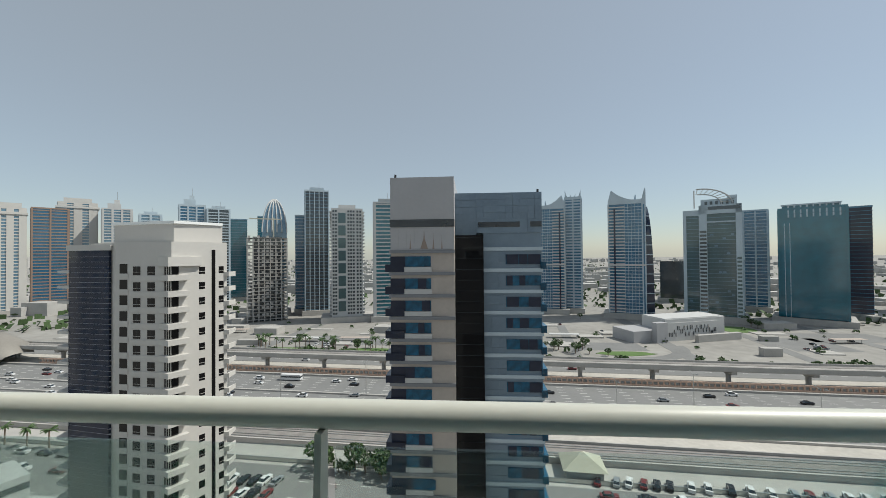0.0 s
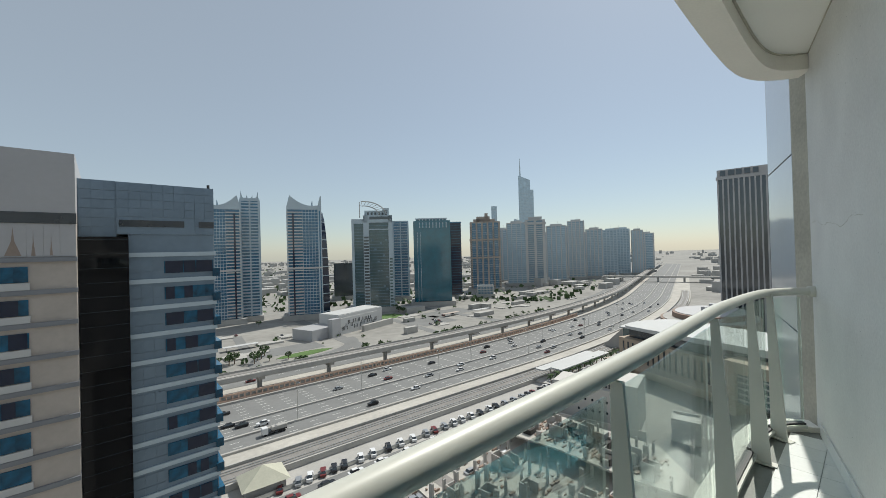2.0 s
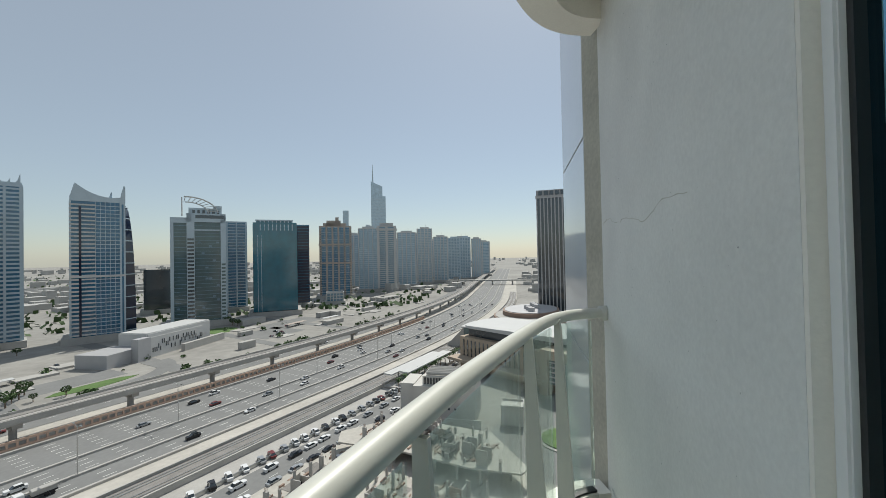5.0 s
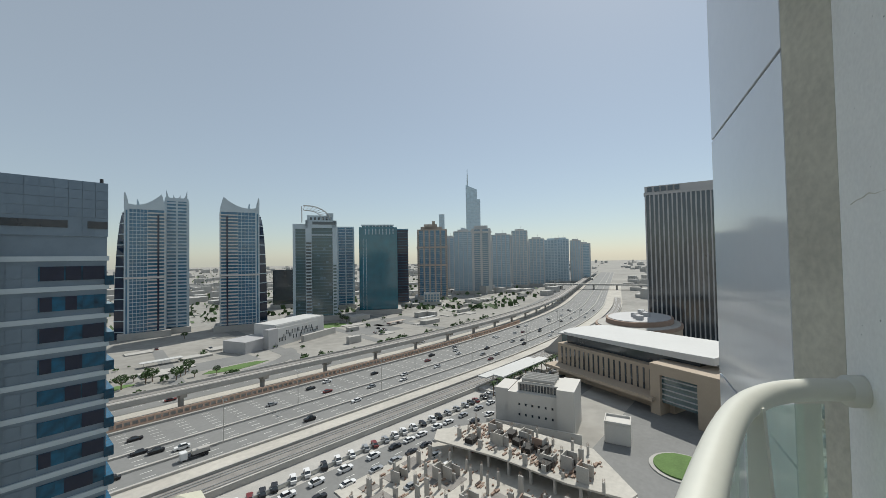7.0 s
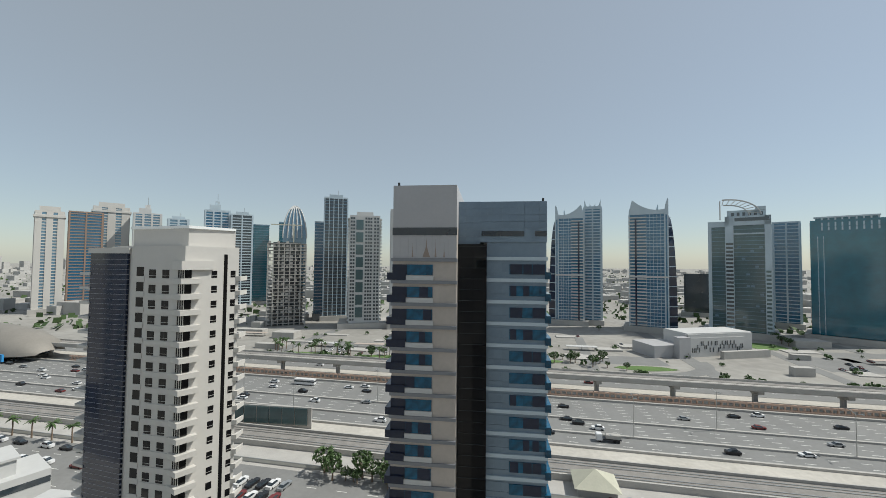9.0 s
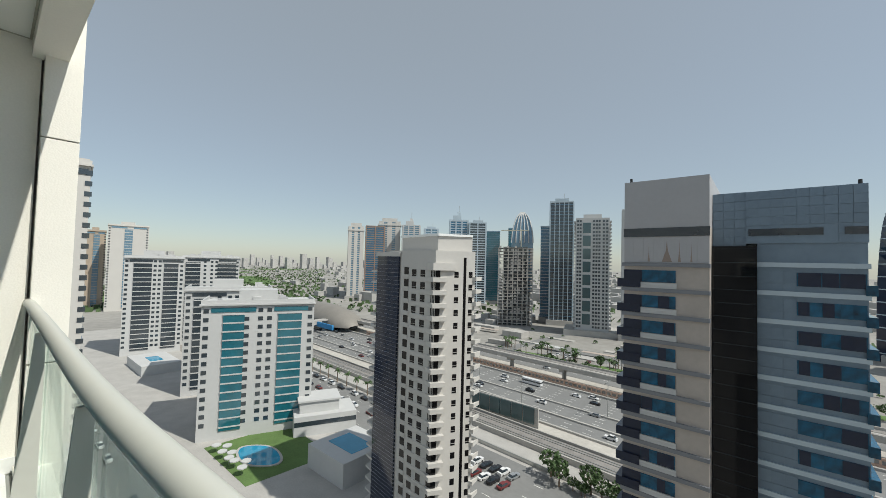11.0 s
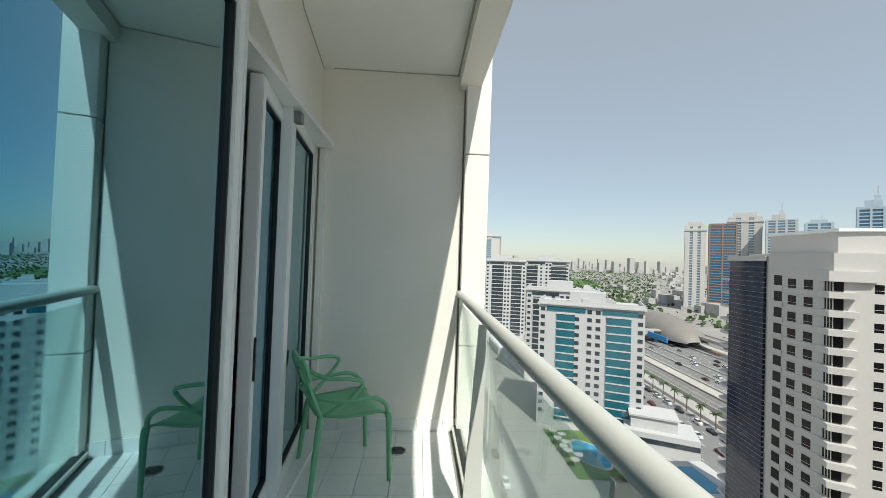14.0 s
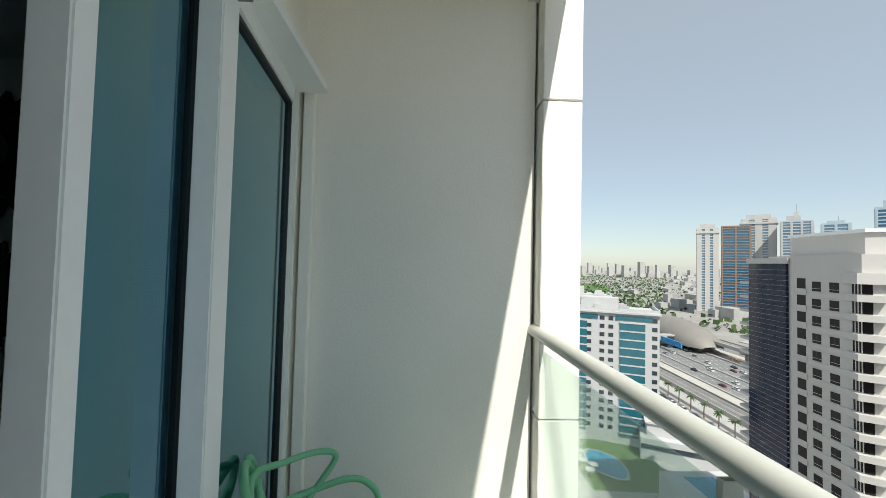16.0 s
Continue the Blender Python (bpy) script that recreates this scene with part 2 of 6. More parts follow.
def data_of(name, bm, material, bevel=0.0, smooth=False):
    if bevel:
        bmesh.ops.bevel(bm, geom=bm.edges[:], offset=bevel, segments=2, affect="EDGES", clamp_overlap=True)
    bmesh.ops.recalc_face_normals(bm, faces=bm.faces[:])
    me = bpy.data.meshes.new(name)
    bm.to_mesh(me)
    bm.free()
    me.materials.append(material)
    if smooth:
        for f in me.polygons:
            f.use_smooth = True
    return me


def part(name, bm, material, parent, label="", bevel=0.0, smooth=False):
    """Links a bmesh as one mesh object under a thing or a part."""
    ob = new(name, data_of(name, bm, material, bevel, smooth))
    ob.parent = parent
    return tagged(ob, label)


def piece(name, me, parent, at):
    """One more object on a shared mesh."""
    ob = new(name, me)
    ob.parent = parent
    ob.location = at
    return ob


def thing(name, label, category, group="", at=None):
    ob = new(name)
    if at is not None:
        ob.matrix_basis = at
    return tagged(ob, label, category, group)


def solid(name, bm, material, label="", kind="structure", bevel=0.0, smooth=False, category=""):
    ob = new(name, data_of(name, bm, material, bevel, smooth))
    return tagged(ob, label, category, kind=kind)


def boxes(*pairs):
    bm = bmesh.new()
    for a, b in pairs:
        add_box(bm, a, b)
    return bm


def prism(pts, z0, z1):
    bm = bmesh.new()
    add_prism(bm, pts, z0, z1)
    return bm


def tube(pts, r, sides=10):
    bm = bmesh.new()
    add_tube(bm, pts, r, sides)
    return bm


# ---- the balcony ----
G = -62.0                                   # street level
FACE = [(-1.95, -1.125), (-1.2, -1.06), (-0.45, -0.935), (0.65, -0.745), (1.80, -0.555), (3.52, -0.183)]
RAIL = [p.to_2d() for p in smooth_line([(x, y, 0) for x, y in ((-1.93, 0), (-0.7, 0), (0.53, 0), (1.3, 0.03), (1.9, 0.055), (2.6, 0.065), (3.0, 0.05), (3.22, 0.0), (3.35, -0.09), (3.43, -0.205))], 6)]


def offset_line(line, d):
    out = []
    for i, p in enumerate(line):
        t = (line[min(i + 1, len(line) - 1)] - line[max(i - 1, 0)]).normalized()
        out.append(Vector((p.x - t.y * d, p.y + t.x * d)))
    return out


def ribbon(inner, outer, z0, z1):
    """A strip between two plan lines with a thickness, as quads."""
    bm = bmesh.new()
    rows = [[bm.verts.new((p.x, p.y, z)) for p, z in ((a, z0), (b, z0), (b, z1), (a, z1))] for a, b in zip(inner, outer)]
    for r, s in zip(rows, rows[1:]):
        for k in range(4):
            bm.faces.new((r[k], r[(k + 1) % 4], s[(k + 1) % 4], s[k]))
    bm.faces.new(rows[0][::-1])
    bm.faces.new(rows[-1])
    return bm


solid("floor", ribbon([Vector((p.x, -1.6)) for p in RAIL], offset_line(RAIL, 0.14), -0.25, -0.012), M_GROUT, "pale balcony floor slab under square glazed tiles")
solid("ceiling", ribbon([Vector((p.x, -1.6)) for p in RAIL], offset_line(RAIL, -0.06), 2.80, 3.05), M_CEIL, "white painted balcony soffit")
solid("trim_slab_edge", ribbon(offset_line(RAIL, -0.058), offset_line(RAIL, 0.11), 2.685, 3.25), M_PAINT, "cream painted drop beam along the slab edge")
solid("baseboard_kerb", ribbon(offset_line(RAIL, 0.0), offset_line(RAIL, 0.14), -0.01, 0.03), M_PAINT, "low cream kerb under the railing")

# end wall with its outer fin
solid("wall_west", boxes(((-2.2, -1.7, -0.25), (-1.92, -0.012, 3.2))), M_PAINT, "cream painted end wall of the balcony")
fin = thing("wall_fin_west", "cream clad pier with a horizontal joint", "pier")
fin["kind"] = "structure"
for z0, z1 in ((-0.3, 0.68), (0.688, 2.148), (2.156, 3.3)):
    part("panel", boxes(((-2.3, 0.0, z0), (-1.82, 0.185, z1))), M_PAINT, fin, bevel=0.003)

# facade: lintel, jambs, sill and the plain wall beyond the window
def facade_run(pts, z0, z1, thick):
    line = [Vector(p) for p in pts]
    return ribbon(offset_line(line, -thick), line, z0, z1)


solid("wall_lintel", facade_run(FACE[:5], 2.19, 3.1, 0.35), M_PAINT, "cream painted wall over the doors")
solid("wall_south_east", facade_run(FACE[4:], -0.25, 3.1, 0.4), M_ROUGHWALL, "pale pitted cracked render wall beside the window")
solid("wall_jamb_west", boxes(((-2.0, -1.5, -0.25), (-1.86, -1.13, 2.2))), M_PAINT, "cream jamb beside the sliding door")
# dark shadow joints where the soffit meets walls and beam
face_line = [Vector(p) for p in FACE]
solid("trim_joint_facade", ribbon(face_line, offset_line(face_line, 0.006), 2.793, 2.799), M_STEP, "dark joint between soffit and facade")
solid("trim_joint_west", boxes(((-1.918, -1.04, 2.793), (-1.912, -0.07, 2.799))), M_STEP, "dark joint between soffit and end wall")
solid("trim_joint_beam", ribbon(offset_line(RAIL, -0.072), offset_line(RAIL, -0.059), 2.793, 2.799), M_STEP, "dark joint between soffit and edge beam")
solid("trim_jamb_strip", boxes(((-1.916, -1.11, 0.0), (-1.865, -1.062, 2.189))), M_PAINT, "cream strip beside the sliding door", bevel=0.003)
# hairline crack, a shallow ridge of filler
rng = random.Random(4)
crack = []
for i in range(40):
    s = 0.24 + 0.72 * i / 39
    x = FACE[4][0] + (FACE[5][0] - FACE[4][0]) * s
    y = FACE[4][1] + (FACE[5][1] - FACE[4][1]) * s
    crack.append((x, y, 1.53 + 0.012 * math.sin(s * 23) + 0.02 * math.sin(s * 9) + rng.uniform(-0.006, 0.006)))
solid("trim_crack_filler", tube(crack, [0.0004 + 0.0014 * rng.random() for _ in crack], 5), M_STEP, "wandering filled crack in the render")
# pits in the render
pit = random.Random(31)
bm = bmesh.new()
wall_a, wall_b = Vector(FACE[4]), Vector(FACE[5])
wd = (wall_b - wall_a).normalized()
wn = Vector((-wd.y, wd.x))
for k in range(150):
    p = wall_a + wd * pit.uniform(0.15, 1.7) + wn * 0.0006
    z, r = pit.uniform(0.2, 2.7), 0.001 + 0.0026 * pit.random() ** 3
    ring = []
    for i in range(7):
        a = i * math.tau / 7
        q = r * pit.uniform(0.6, 1.2)
        ring.append(bm.verts.new((p.x + wd.x * q * math.cos(a), p.y + wd.y * q * math.cos(a), z + q * math.sin(a))))
    bm.faces.new(ring)
tagged(new("render_pits", data_of("render_pits", bm, M_GROUT)), "small dark pits scattered over the render", "pits", kind="stuff")
solid("wall_step", prism([(3.515, -0.6), (3.522, -0.182), (3.70, -0.075), (3.9, -0.6)], -6, 7), M_STEP, "stained recessed strip between render and cladding")
clad = thing("wall_cladding_east", "glossy pale cladding panels with dark joints", "cladding")
clad["kind"] = "structure"
for k in range(-3, 5):
    z0 = 2.135 + 1.46 * (k - 1)
    part("panel", prism([(3.705, -0.073), (4.86, 0.235), (5.0, -0.4), (3.8, -0.6)], z0 + 0.006, z0 + 1.454), M_PANEL, clad, bevel=0.002)
solid("wall_cladding_core", prism([(3.74, -0.09), (4.85, 0.20), (4.95, -0.38), (3.85, -0.55)], -6, 7), M_BLACK, "dark joint backing behind cladding")

# skirting tiles along the walls
skirt = thing("baseboard", "row of glazed skirting tiles", "skirting")
skirt["kind"] = "structure"
me_sk = data_of("tile", boxes(((0.001, -0.004, 0), (0.197, 0.004, 0.095))), M_TILE)
for k in range(6):
    ob = piece("tile", me_sk, skirt, (-1.914, -1.1 + 0.2 * k, 0.0))
    ob.rotation_euler = (0, 0, radians(90))
a, b = Vector(FACE[4]), Vector(FACE[5])
ang = math.atan2(b.y - a.y, b.x - a.x)
for k in range(8):
    ob = piece("tile", me_sk, skirt, (*(a + (b - a).normalized() * 0.2 * k + Vector((-0.001, 0.006))), 0.0))
    ob.rotation_euler = (0, 0, ang)


def door_leaf(name, label, p, q, z0, z1, stile_p, stile_q, rail_h, handle=None):
    """A glazed leaf between two plan points with stiles, rails, gasket and pane."""
    p, q = Vector(p), Vector(q)
    length = (q - p).length
    ob = thing(name, label, "window" if name.startswith("window") else "door", at=pose(p.x, p.y, 0, 0, 0, math.degrees(math.atan2(q.y - p.y, q.x - p.x))))
    ob["kind"] = "structure"
    part("stile", boxes(((0, -0.03, z0), (stile_p, 0.03, z1))), M_FRAME, ob, bevel=0.004)
    part("stile", boxes(((length - stile_q, -0.03, z0), (length, 0.03, z1))), M_FRAME, ob, bevel=0.004)
    part("rail", boxes(((stile_p, -0.028, z1 - rail_h), (length - stile_q, 0.028, z1))), M_FRAME, ob, bevel=0.003)
    part("rail", boxes(((stile_p, -0.028, z0), (length - stile_q, 0.028, z0 + rail_h))), M_FRAME, ob, bevel=0.003)
    g = 0.012
    a0, a1, c0, c1 = stile_p, length - stile_q, z0 + rail_h, z1 - rail_h
    part("gasket", boxes(((a0, -0.012, c0), (a0 + g, 0.018, c1)), ((a1 - g, -0.012, c0), (a1, 0.018, c1)),
                         ((a0 + g, -0.012, c1 - g), (a1 - g, 0.018, c1)), ((a0 + g, -0.012, c0), (a1 - g, 0.018, c0 + g))), M_BLACK, ob)
    part("pane", boxes(((a0 + g, -0.004, c0 + g), (a1 - g, 0.004, c1 - g))), M_WIN, ob)
    if handle is not None:
        part("handle", boxes(((handle - 0.012, 0.03, 0.77), (handle + 0.012, 0.038, 0.97))), M_BLACK, ob, "black recessed pull", bevel=0.004)
    return ob


door_leaf("door_1", "fixed teal glass door leaf in white aluminium", (-1.86, -1.165), (-1.06, -1.08), 0.03, 2.16, 0.06, 0.10, 0.075)
door_leaf("door_2", "white aluminium sliding door standing ajar", (-1.17, -1.15), (-0.66, -1.076), 0.03, 2.15, 0.08, 0.055, 0.075, 0.488)
door_leaf("window_1", "tall teal glass pane in white frame", (-0.19, -0.945), (0.72, -0.79), 0.03, 2.17, 0.068, 0.015, 0.05)
door_leaf("window_2", "tall teal glass pane in white frame", (0.72, -0.79), (1.79, -0.606), 0.03, 2.17, 0.015, 0.03, 0.05)
solid("trim_mullion", prism([(0.692, -0.838), (0.748, -0.828), (0.742, -0.755), (0.686, -0.765)], 0.0, 2.19), M_FRAME, "white aluminium mullion", bevel=0.004)
solid("trim_jamb_east", prism([(1.76, -0.78), (1.83, -0.78), (1.83, -0.549), (1.79, -0.558)], 0.0, 2.19), M_PAINT, "cream reveal of the window")
solid("trim_door_post", prism([(-0.212, -1.0), (-0.185, -0.99), (-0.185, -0.905), (-0.212, -0.915)], 0.0, 2.19), M_FRAME, "white aluminium post between door and window", bevel=0.004)
solid("trim_track_head", boxes(((-1.86, -1.30, 2.155), (-0.24, -1.0, 2.189))), M_FRAME, "white sliding door head track")
solid("trim_track_sill", boxes(((-1.86, -1.30, -0.02), (-0.24, -1.0, 0.03))), M_FRAME, "white sliding door sill track")
solid("trim_window_sill", prism([(-0.238, -1.2), (1.8, -0.8), (1.8, -0.565), (-0.238, -0.91)], -0.02, 0.03), M_FRAME, "white window sill")
solid("trim_stop", boxes(((-1.13, -1.05, 2.08), (-1.08, -1.01, 2.14))), M_GREYBAND, "small grey door stop")

# the dark bedroom behind the glass
solid("wall_room", boxes(((-2.75, -5.0, 0), (-2.6, -1.5, 2.8)), ((-2.75, -5.15, 0), (3.6, -5.0, 2.8)), ((3.45, -5.0, 0), (3.6, -0.6, 2.8)), ((-2.6, -1.7, 0), (-2.2, -1.5, 2.8))), M_ROOM, "dim grey bedroom walls")
solid("floor_room", boxes(((-2.75, -5.15, -0.2), (3.6, -1.3, -0.004))), M_ROOM, "dim bedroom floor")
solid("ceiling_room", boxes(((-2.75, -5.15, 2.62), (3.6, -1.36, 2.79))), M_ROOM, "bedroom ceiling")
bed = thing("bed", "bed with deep blue cover and pale pillow", "bed", at=pose(-2.55, -2.95, 0))
part("mattress", boxes(((0, 0, 0.25), (1.9, 1.4, 0.5))), M_LINEN, bed, bevel=0.05)
part("base", boxes(((0.03, 0.03, 0), (1.87, 1.37, 0.25))), M_DECOR, bed)
part("cover", boxes(((0.45, -0.02, 0.45), (1.93, 1.42, 0.56))), M_BLUE, bed, bevel=0.05)
part("pillow", boxes(((0.85, 0.82, 0.555), (1.5, 1.38, 0.73))), M_LINEN, bed, "pale blue pillow", bevel=0.07)


def sun_decor(y, z, r):
    ob = thing("wall_decor", "dark carved sunflower decor on the wall", "wall decor", "sunflower wall decor", pose(-2.59, y, z))
    part("disc", tube([(0, 0, 0), (0.03, 0, 0)], r * 0.72, 28), M_DECOR, ob)
    part("boss", tube([(0.031, 0, 0), (0.055, 0, 0)], r * 0.3, 20), M_BLACK, ob)
    bm = bmesh.new()
    add_tube(bm, [(0.012, math.cos(0) * r * 0.7, 0), (0.012, r * 0.85, 0), (0.012, r, 0)], [r * 0.085, r * 0.09, r * 0.03], 6)
    me = data_of("petal", bm, M_DECOR)
    for k in range(22):
        p = piece("petal", me, ob, (0, 0, 0))
        p.rotation_euler = (k * math.tau / 22, 0, 0)


sun_decor(-3.25, 2.0, 0.40)
sun_decor(-3.3, 1.12, 0.36)
cur = thing("curtain", "pale curtain hanging in soft folds behind glass", "curtain")
bm = bmesh.new()
add_prism(bm, [(-1.85 + 0.012 * k, -1.42 + 0.025 * math.sin(k * 1.3)) for k in range(30)] + [(-1.85 + 0.012 * k, -1.43 + 0.025 * math.sin(k * 1.3)) for k in range(29, -1, -1)], 0.03, 2.5)
part("cloth", bm, M_CURTAIN, cur)

inner = thing("curtain", "pale sheer curtain drawn behind the tall window", "curtain")
fold = []
for k in range(70):
    q = 0.35 + 0.65 * k / 69
    fold.append((0.72 + 1.0 * q, -0.79 - 0.115 + 0.172 * q + 0.03 * math.sin(k * 0.9)))
part("cloth", prism(fold + [(x, y - 0.008) for x, y in fold[::-1]], 0.03, 2.5), M_CURTAIN, inner)

# railing
railing = thing("railing", "cream tubular railing with clear glass panels", "railing")
line = [(p.x, p.y, 1.072 - 0.03 * max(0.0, min(1.0, (p.x - 1.9) / 1.3))) for p in RAIL]
part("handrail", tube(line, 0.0295, 20), M_RAIL, railing, smooth=True)
part("wall_flange", tube([(3.40, -0.172, 1.042), (3.425, -0.208, 1.042)], 0.042, 20), M_RAIL, railing, smooth=True)


def rail_at(x):
    for p, q in zip(RAIL, RAIL[1:]):
        if p.x <= x <= q.x:
            return Vector((x, p.y + (q.y - p.y) * (x - p.x) / (q.x - p.x)))
    return RAIL[-1]


bm = bmesh.new()
lo = [bm.verts.new(c) for c in ((-0.007, -0.10, 0.0), (0.007, -0.10, 0.0), (0.007, 0.0, 0.0), (-0.007, 0.0, 0.0))]
hi = [bm.verts.new(c) for c in ((-0.007, -0.034, 1.045), (0.007, -0.034, 1.045), (0.007, 0.0, 1.045), (-0.007, 0.0, 1.045))]
for i in range(4):
    bm.faces.new((lo[i], lo[(i + 1) % 4], hi[(i + 1) % 4], hi[i]))
bm.faces.new(lo[::-1])
bm.faces.new(hi)
add_box(bm, (-0.03, -0.13, 0.0), (0.03, -0.01, 0.008))
me_post = data_of("post", bm, M_RAIL)
me_clip = data_of("clip", boxes(((-0.03, -0.01, 0), (0.03, 0.012, 0.03))), M_STEEL, 0.002)
POSTS = (-0.71, 0.53, 1.72, 2.63, 3.12)
for x in POSTS:
    p = rail_at(x)
    ob = piece("post", me_post, railing, (p.x, p.y, 0.0))
    if x > 3:
        ob.rotation_euler = (0, 0, radians(-22))
stops = (-1.90,) + POSTS + (3.40,)
for x0, x1 in zip(stops, stops[1:]):
    mid = [rail_at(x0 + 0.02 + (x1 - x0 - 0.04) * k / 8) for k in range(9)]
    glass = part("glass_panel", ribbon(offset_line(mid, 0.004), offset_line(mid, 0.014), 0.06, 1.0), M_RAILGLASS, railing, "clear greenish glass panel")
    glass.visible_shadow = False
    part("channel", ribbon(offset_line(mid, -0.014), offset_line(mid, 0.03), 0.031, 0.062), M_BLACK, railing, "dark glazing channel")
    part("bead", ribbon(offset_line(mid, -0.03), offset_line(mid, -0.014), 0.03, 0.05), M_RAIL, railing)

# downlight, drain
lamp = thing("ceiling_light", "round recessed downlight with frosted glass", "ceiling light", at=pose(-0.78, -0.5, 2.8))
bm = bmesh.new()
for k in range(32):
    a0, a1 = k * math.tau / 32, (k + 1) * math.tau / 32
    vs = [bm.verts.new((r * math.cos(a), r * math.sin(a), z)) for a in (a0, a1) for r, z in ((0.068, -0.004), (0.098, -0.012), (0.105, 0.0))]
    bm.faces.new((vs[0], vs[1], vs[4], vs[3]))
    bm.faces.new((vs[1], vs[2], vs[5], vs[4]))
bmesh.ops.remove_doubles(bm, verts=bm.verts[:], dist=0.0005)
part("bezel", bm, M_CEIL, lamp, smooth=True)
part("diffuser", tube([(0, 0, -0.003), (0, 0, 0.0)], 0.07, 32), M_LENS, lamp)
drain = thing("floor_drain", "round steel floor drain with dark slots", "drain", at=pose(-1.61, -0.43, 0.0))
part("plate", tube([(0, 0, 0), (0, 0, 0.004)], 0.062, 28), M_STEEL, drain)
for k in range(6):
    x = -0.04 + 0.016 * k
    h = math.sqrt(0.052 ** 2 - x * x)
    part("slot", boxes(((x - 0.005, -h, 0.0035), (x + 0.005, h, 0.0055))), M_BLACK, drain)


# green chair: three woven bands that become arms and legs
def chair(at):
    ob = thing("chair", "green moulded plastic armchair with woven looping back", "chair", at=at)
    bm = bmesh.new()
    n = 10
    grid = []
    for i in range(n + 1):
        v = i / n
        row = []
        for j in range(n + 1):
            u = j / n * 2 - 1
            half = 0.215 + 0.035 * v - 0.05 * max(0, 1 - v * 3)
            row.append(Vector((u * half, -0.21 + 0.43 * v, 0.445 + 0.022 * u * u - 0.018 * math.sin(v * math.pi) - (0.03 * (v - 0.85) / 0.15 if v > 0.85 else 0))))
        grid.append(row)
    top = [[bm.verts.new(p) for p in r] for r in grid]
    low = [[bm.verts.new(p - Vector((0, 0, 0.014))) for p in r] for r in grid]
    for i in range(n):
        for j in range(n):
            bm.faces.new((top[i][j], top[i][j + 1], top[i + 1][j + 1], top[i + 1][j]))
            bm.faces.new((low[i][j], low[i + 1][j], low[i + 1][j + 1], low[i][j + 1]))
    edge = [(0, j) for j in range(n)] + [(i, n) for i in range(n)] + [(n, j) for j in range(n, 0, -1)] + [(i, 0) for i in range(n, 0, -1)]
    for (i, j), (k, m) in zip(edge, edge[1:] + edge[:1]):
        bm.faces.new((top[i][j], top[k][m], low[k][m], low[i][j]))
    part("seat", bm, M_GREEN, ob, smooth=True)
    for s in (-1, 1):
        part("leg", tube(smooth_line([(s * 0.245, 0.215, 0.43), (s * 0.248, 0.226, 0.36), (s * 0.242, 0.24, 0.0)]), [0.021] * 6 + [0.02 - 0.0012 * k for k in range(7)], 10), M_GREEN, ob, smooth=True)
        part("leg", tube(smooth_line([(s * 0.18, -0.19, 0.45), (s * 0.195, -0.205, 0.36), (s * 0.215, -0.245, 0.0)]), [0.022] * 6 + [0.021 - 0.0012 * k for k in range(7)], 10), M_GREEN, ob, smooth=True)
        # arm sweeping from the back down to the front leg
        part("arm", tube(smooth_line([(-s * 0.05, -0.30, 0.70), (s * 0.12, -0.285, 0.735), (s * 0.235, -0.18, 0.70), (s * 0.285, -0.04, 0.69), (s * 0.285, 0.03, 0.655), (s * 0.262, -0.05, 0.56), (s * 0.20, -0.17, 0.46)]), 0.0125, 9), M_GREEN, ob, smooth=True)
        part("side_band", tube(smooth_line([(s * 0.03, -0.285, 0.60), (s * 0.16, -0.235, 0.575), (s * 0.255, -0.08, 0.555), (s * 0.275, 0.10, 0.555), (s * 0.262, 0.19, 0.50), (s * 0.245, 0.215, 0.43)]), 0.0135, 9), M_GREEN, ob, smooth=True)
    part("back_loop", tube(smooth_line([(-0.185, -0.19, 0.45), (-0.20, -0.25, 0.60), (-0.165, -0.30, 0.75), (0, -0.32, 0.80), (0.165, -0.30, 0.75), (0.20, -0.25, 0.60), (0.185, -0.19, 0.45)]), 0.0135, 9), M_GREEN, ob, smooth=True)
    part("back_loop", tube(smooth_line([(-0.17, -0.19, 0.44), (-0.06, -0.26, 0.60), (0.09, -0.315, 0.755), (0.17, -0.30, 0.79), (0.205, -0.27, 0.70), (0.13, -0.26, 0.60), (0.0, -0.235, 0.52), (-0.13, -0.20, 0.45)]), 0.0125, 9), M_GREEN, ob, smooth=True)
    part("back_loop", tube(smooth_line([(0.17, -0.19, 0.44), (0.06, -0.255, 0.60), (-0.09, -0.31, 0.74), (-0.17, -0.30, 0.775), (-0.205, -0.27, 0.69), (-0.13, -0.255, 0.59), (0.0, -0.23, 0.51), (0.13, -0.20, 0.45)]), 0.0125, 9), M_GREEN, ob, smooth=True)


chair(pose(-1.375, -0.765, 0.0, 0, 0, 26) @ Matrix.Scale(0.94, 4))


# ---- the town: ground and roads ----
def road_y(x):
    """Line of the motorway's middle; it bends away to the east."""
    bend = min(max(x - 150, 0.0), 390.0)
    return 167 - 0.07 * x + 0.00045 * bend ** 2 + 0.351 * max(x - 540, 0.0)


def road_pts(off, x0, x1, step=20):
    n = max(2, int((x1 - x0) / step))
    return [Vector((x0 + (x1 - x0) * k / n, road_y(x0 + (x1 - x0) * k / n) + off)) for k in range(n + 1)]


def strip(name, a, b, x0, x1, z0, z1, mat, label):
    return solid(name, ribbon(road_pts(a, x0, x1), road_pts(b, x0, x1), G + z0, G + z1), mat, label)


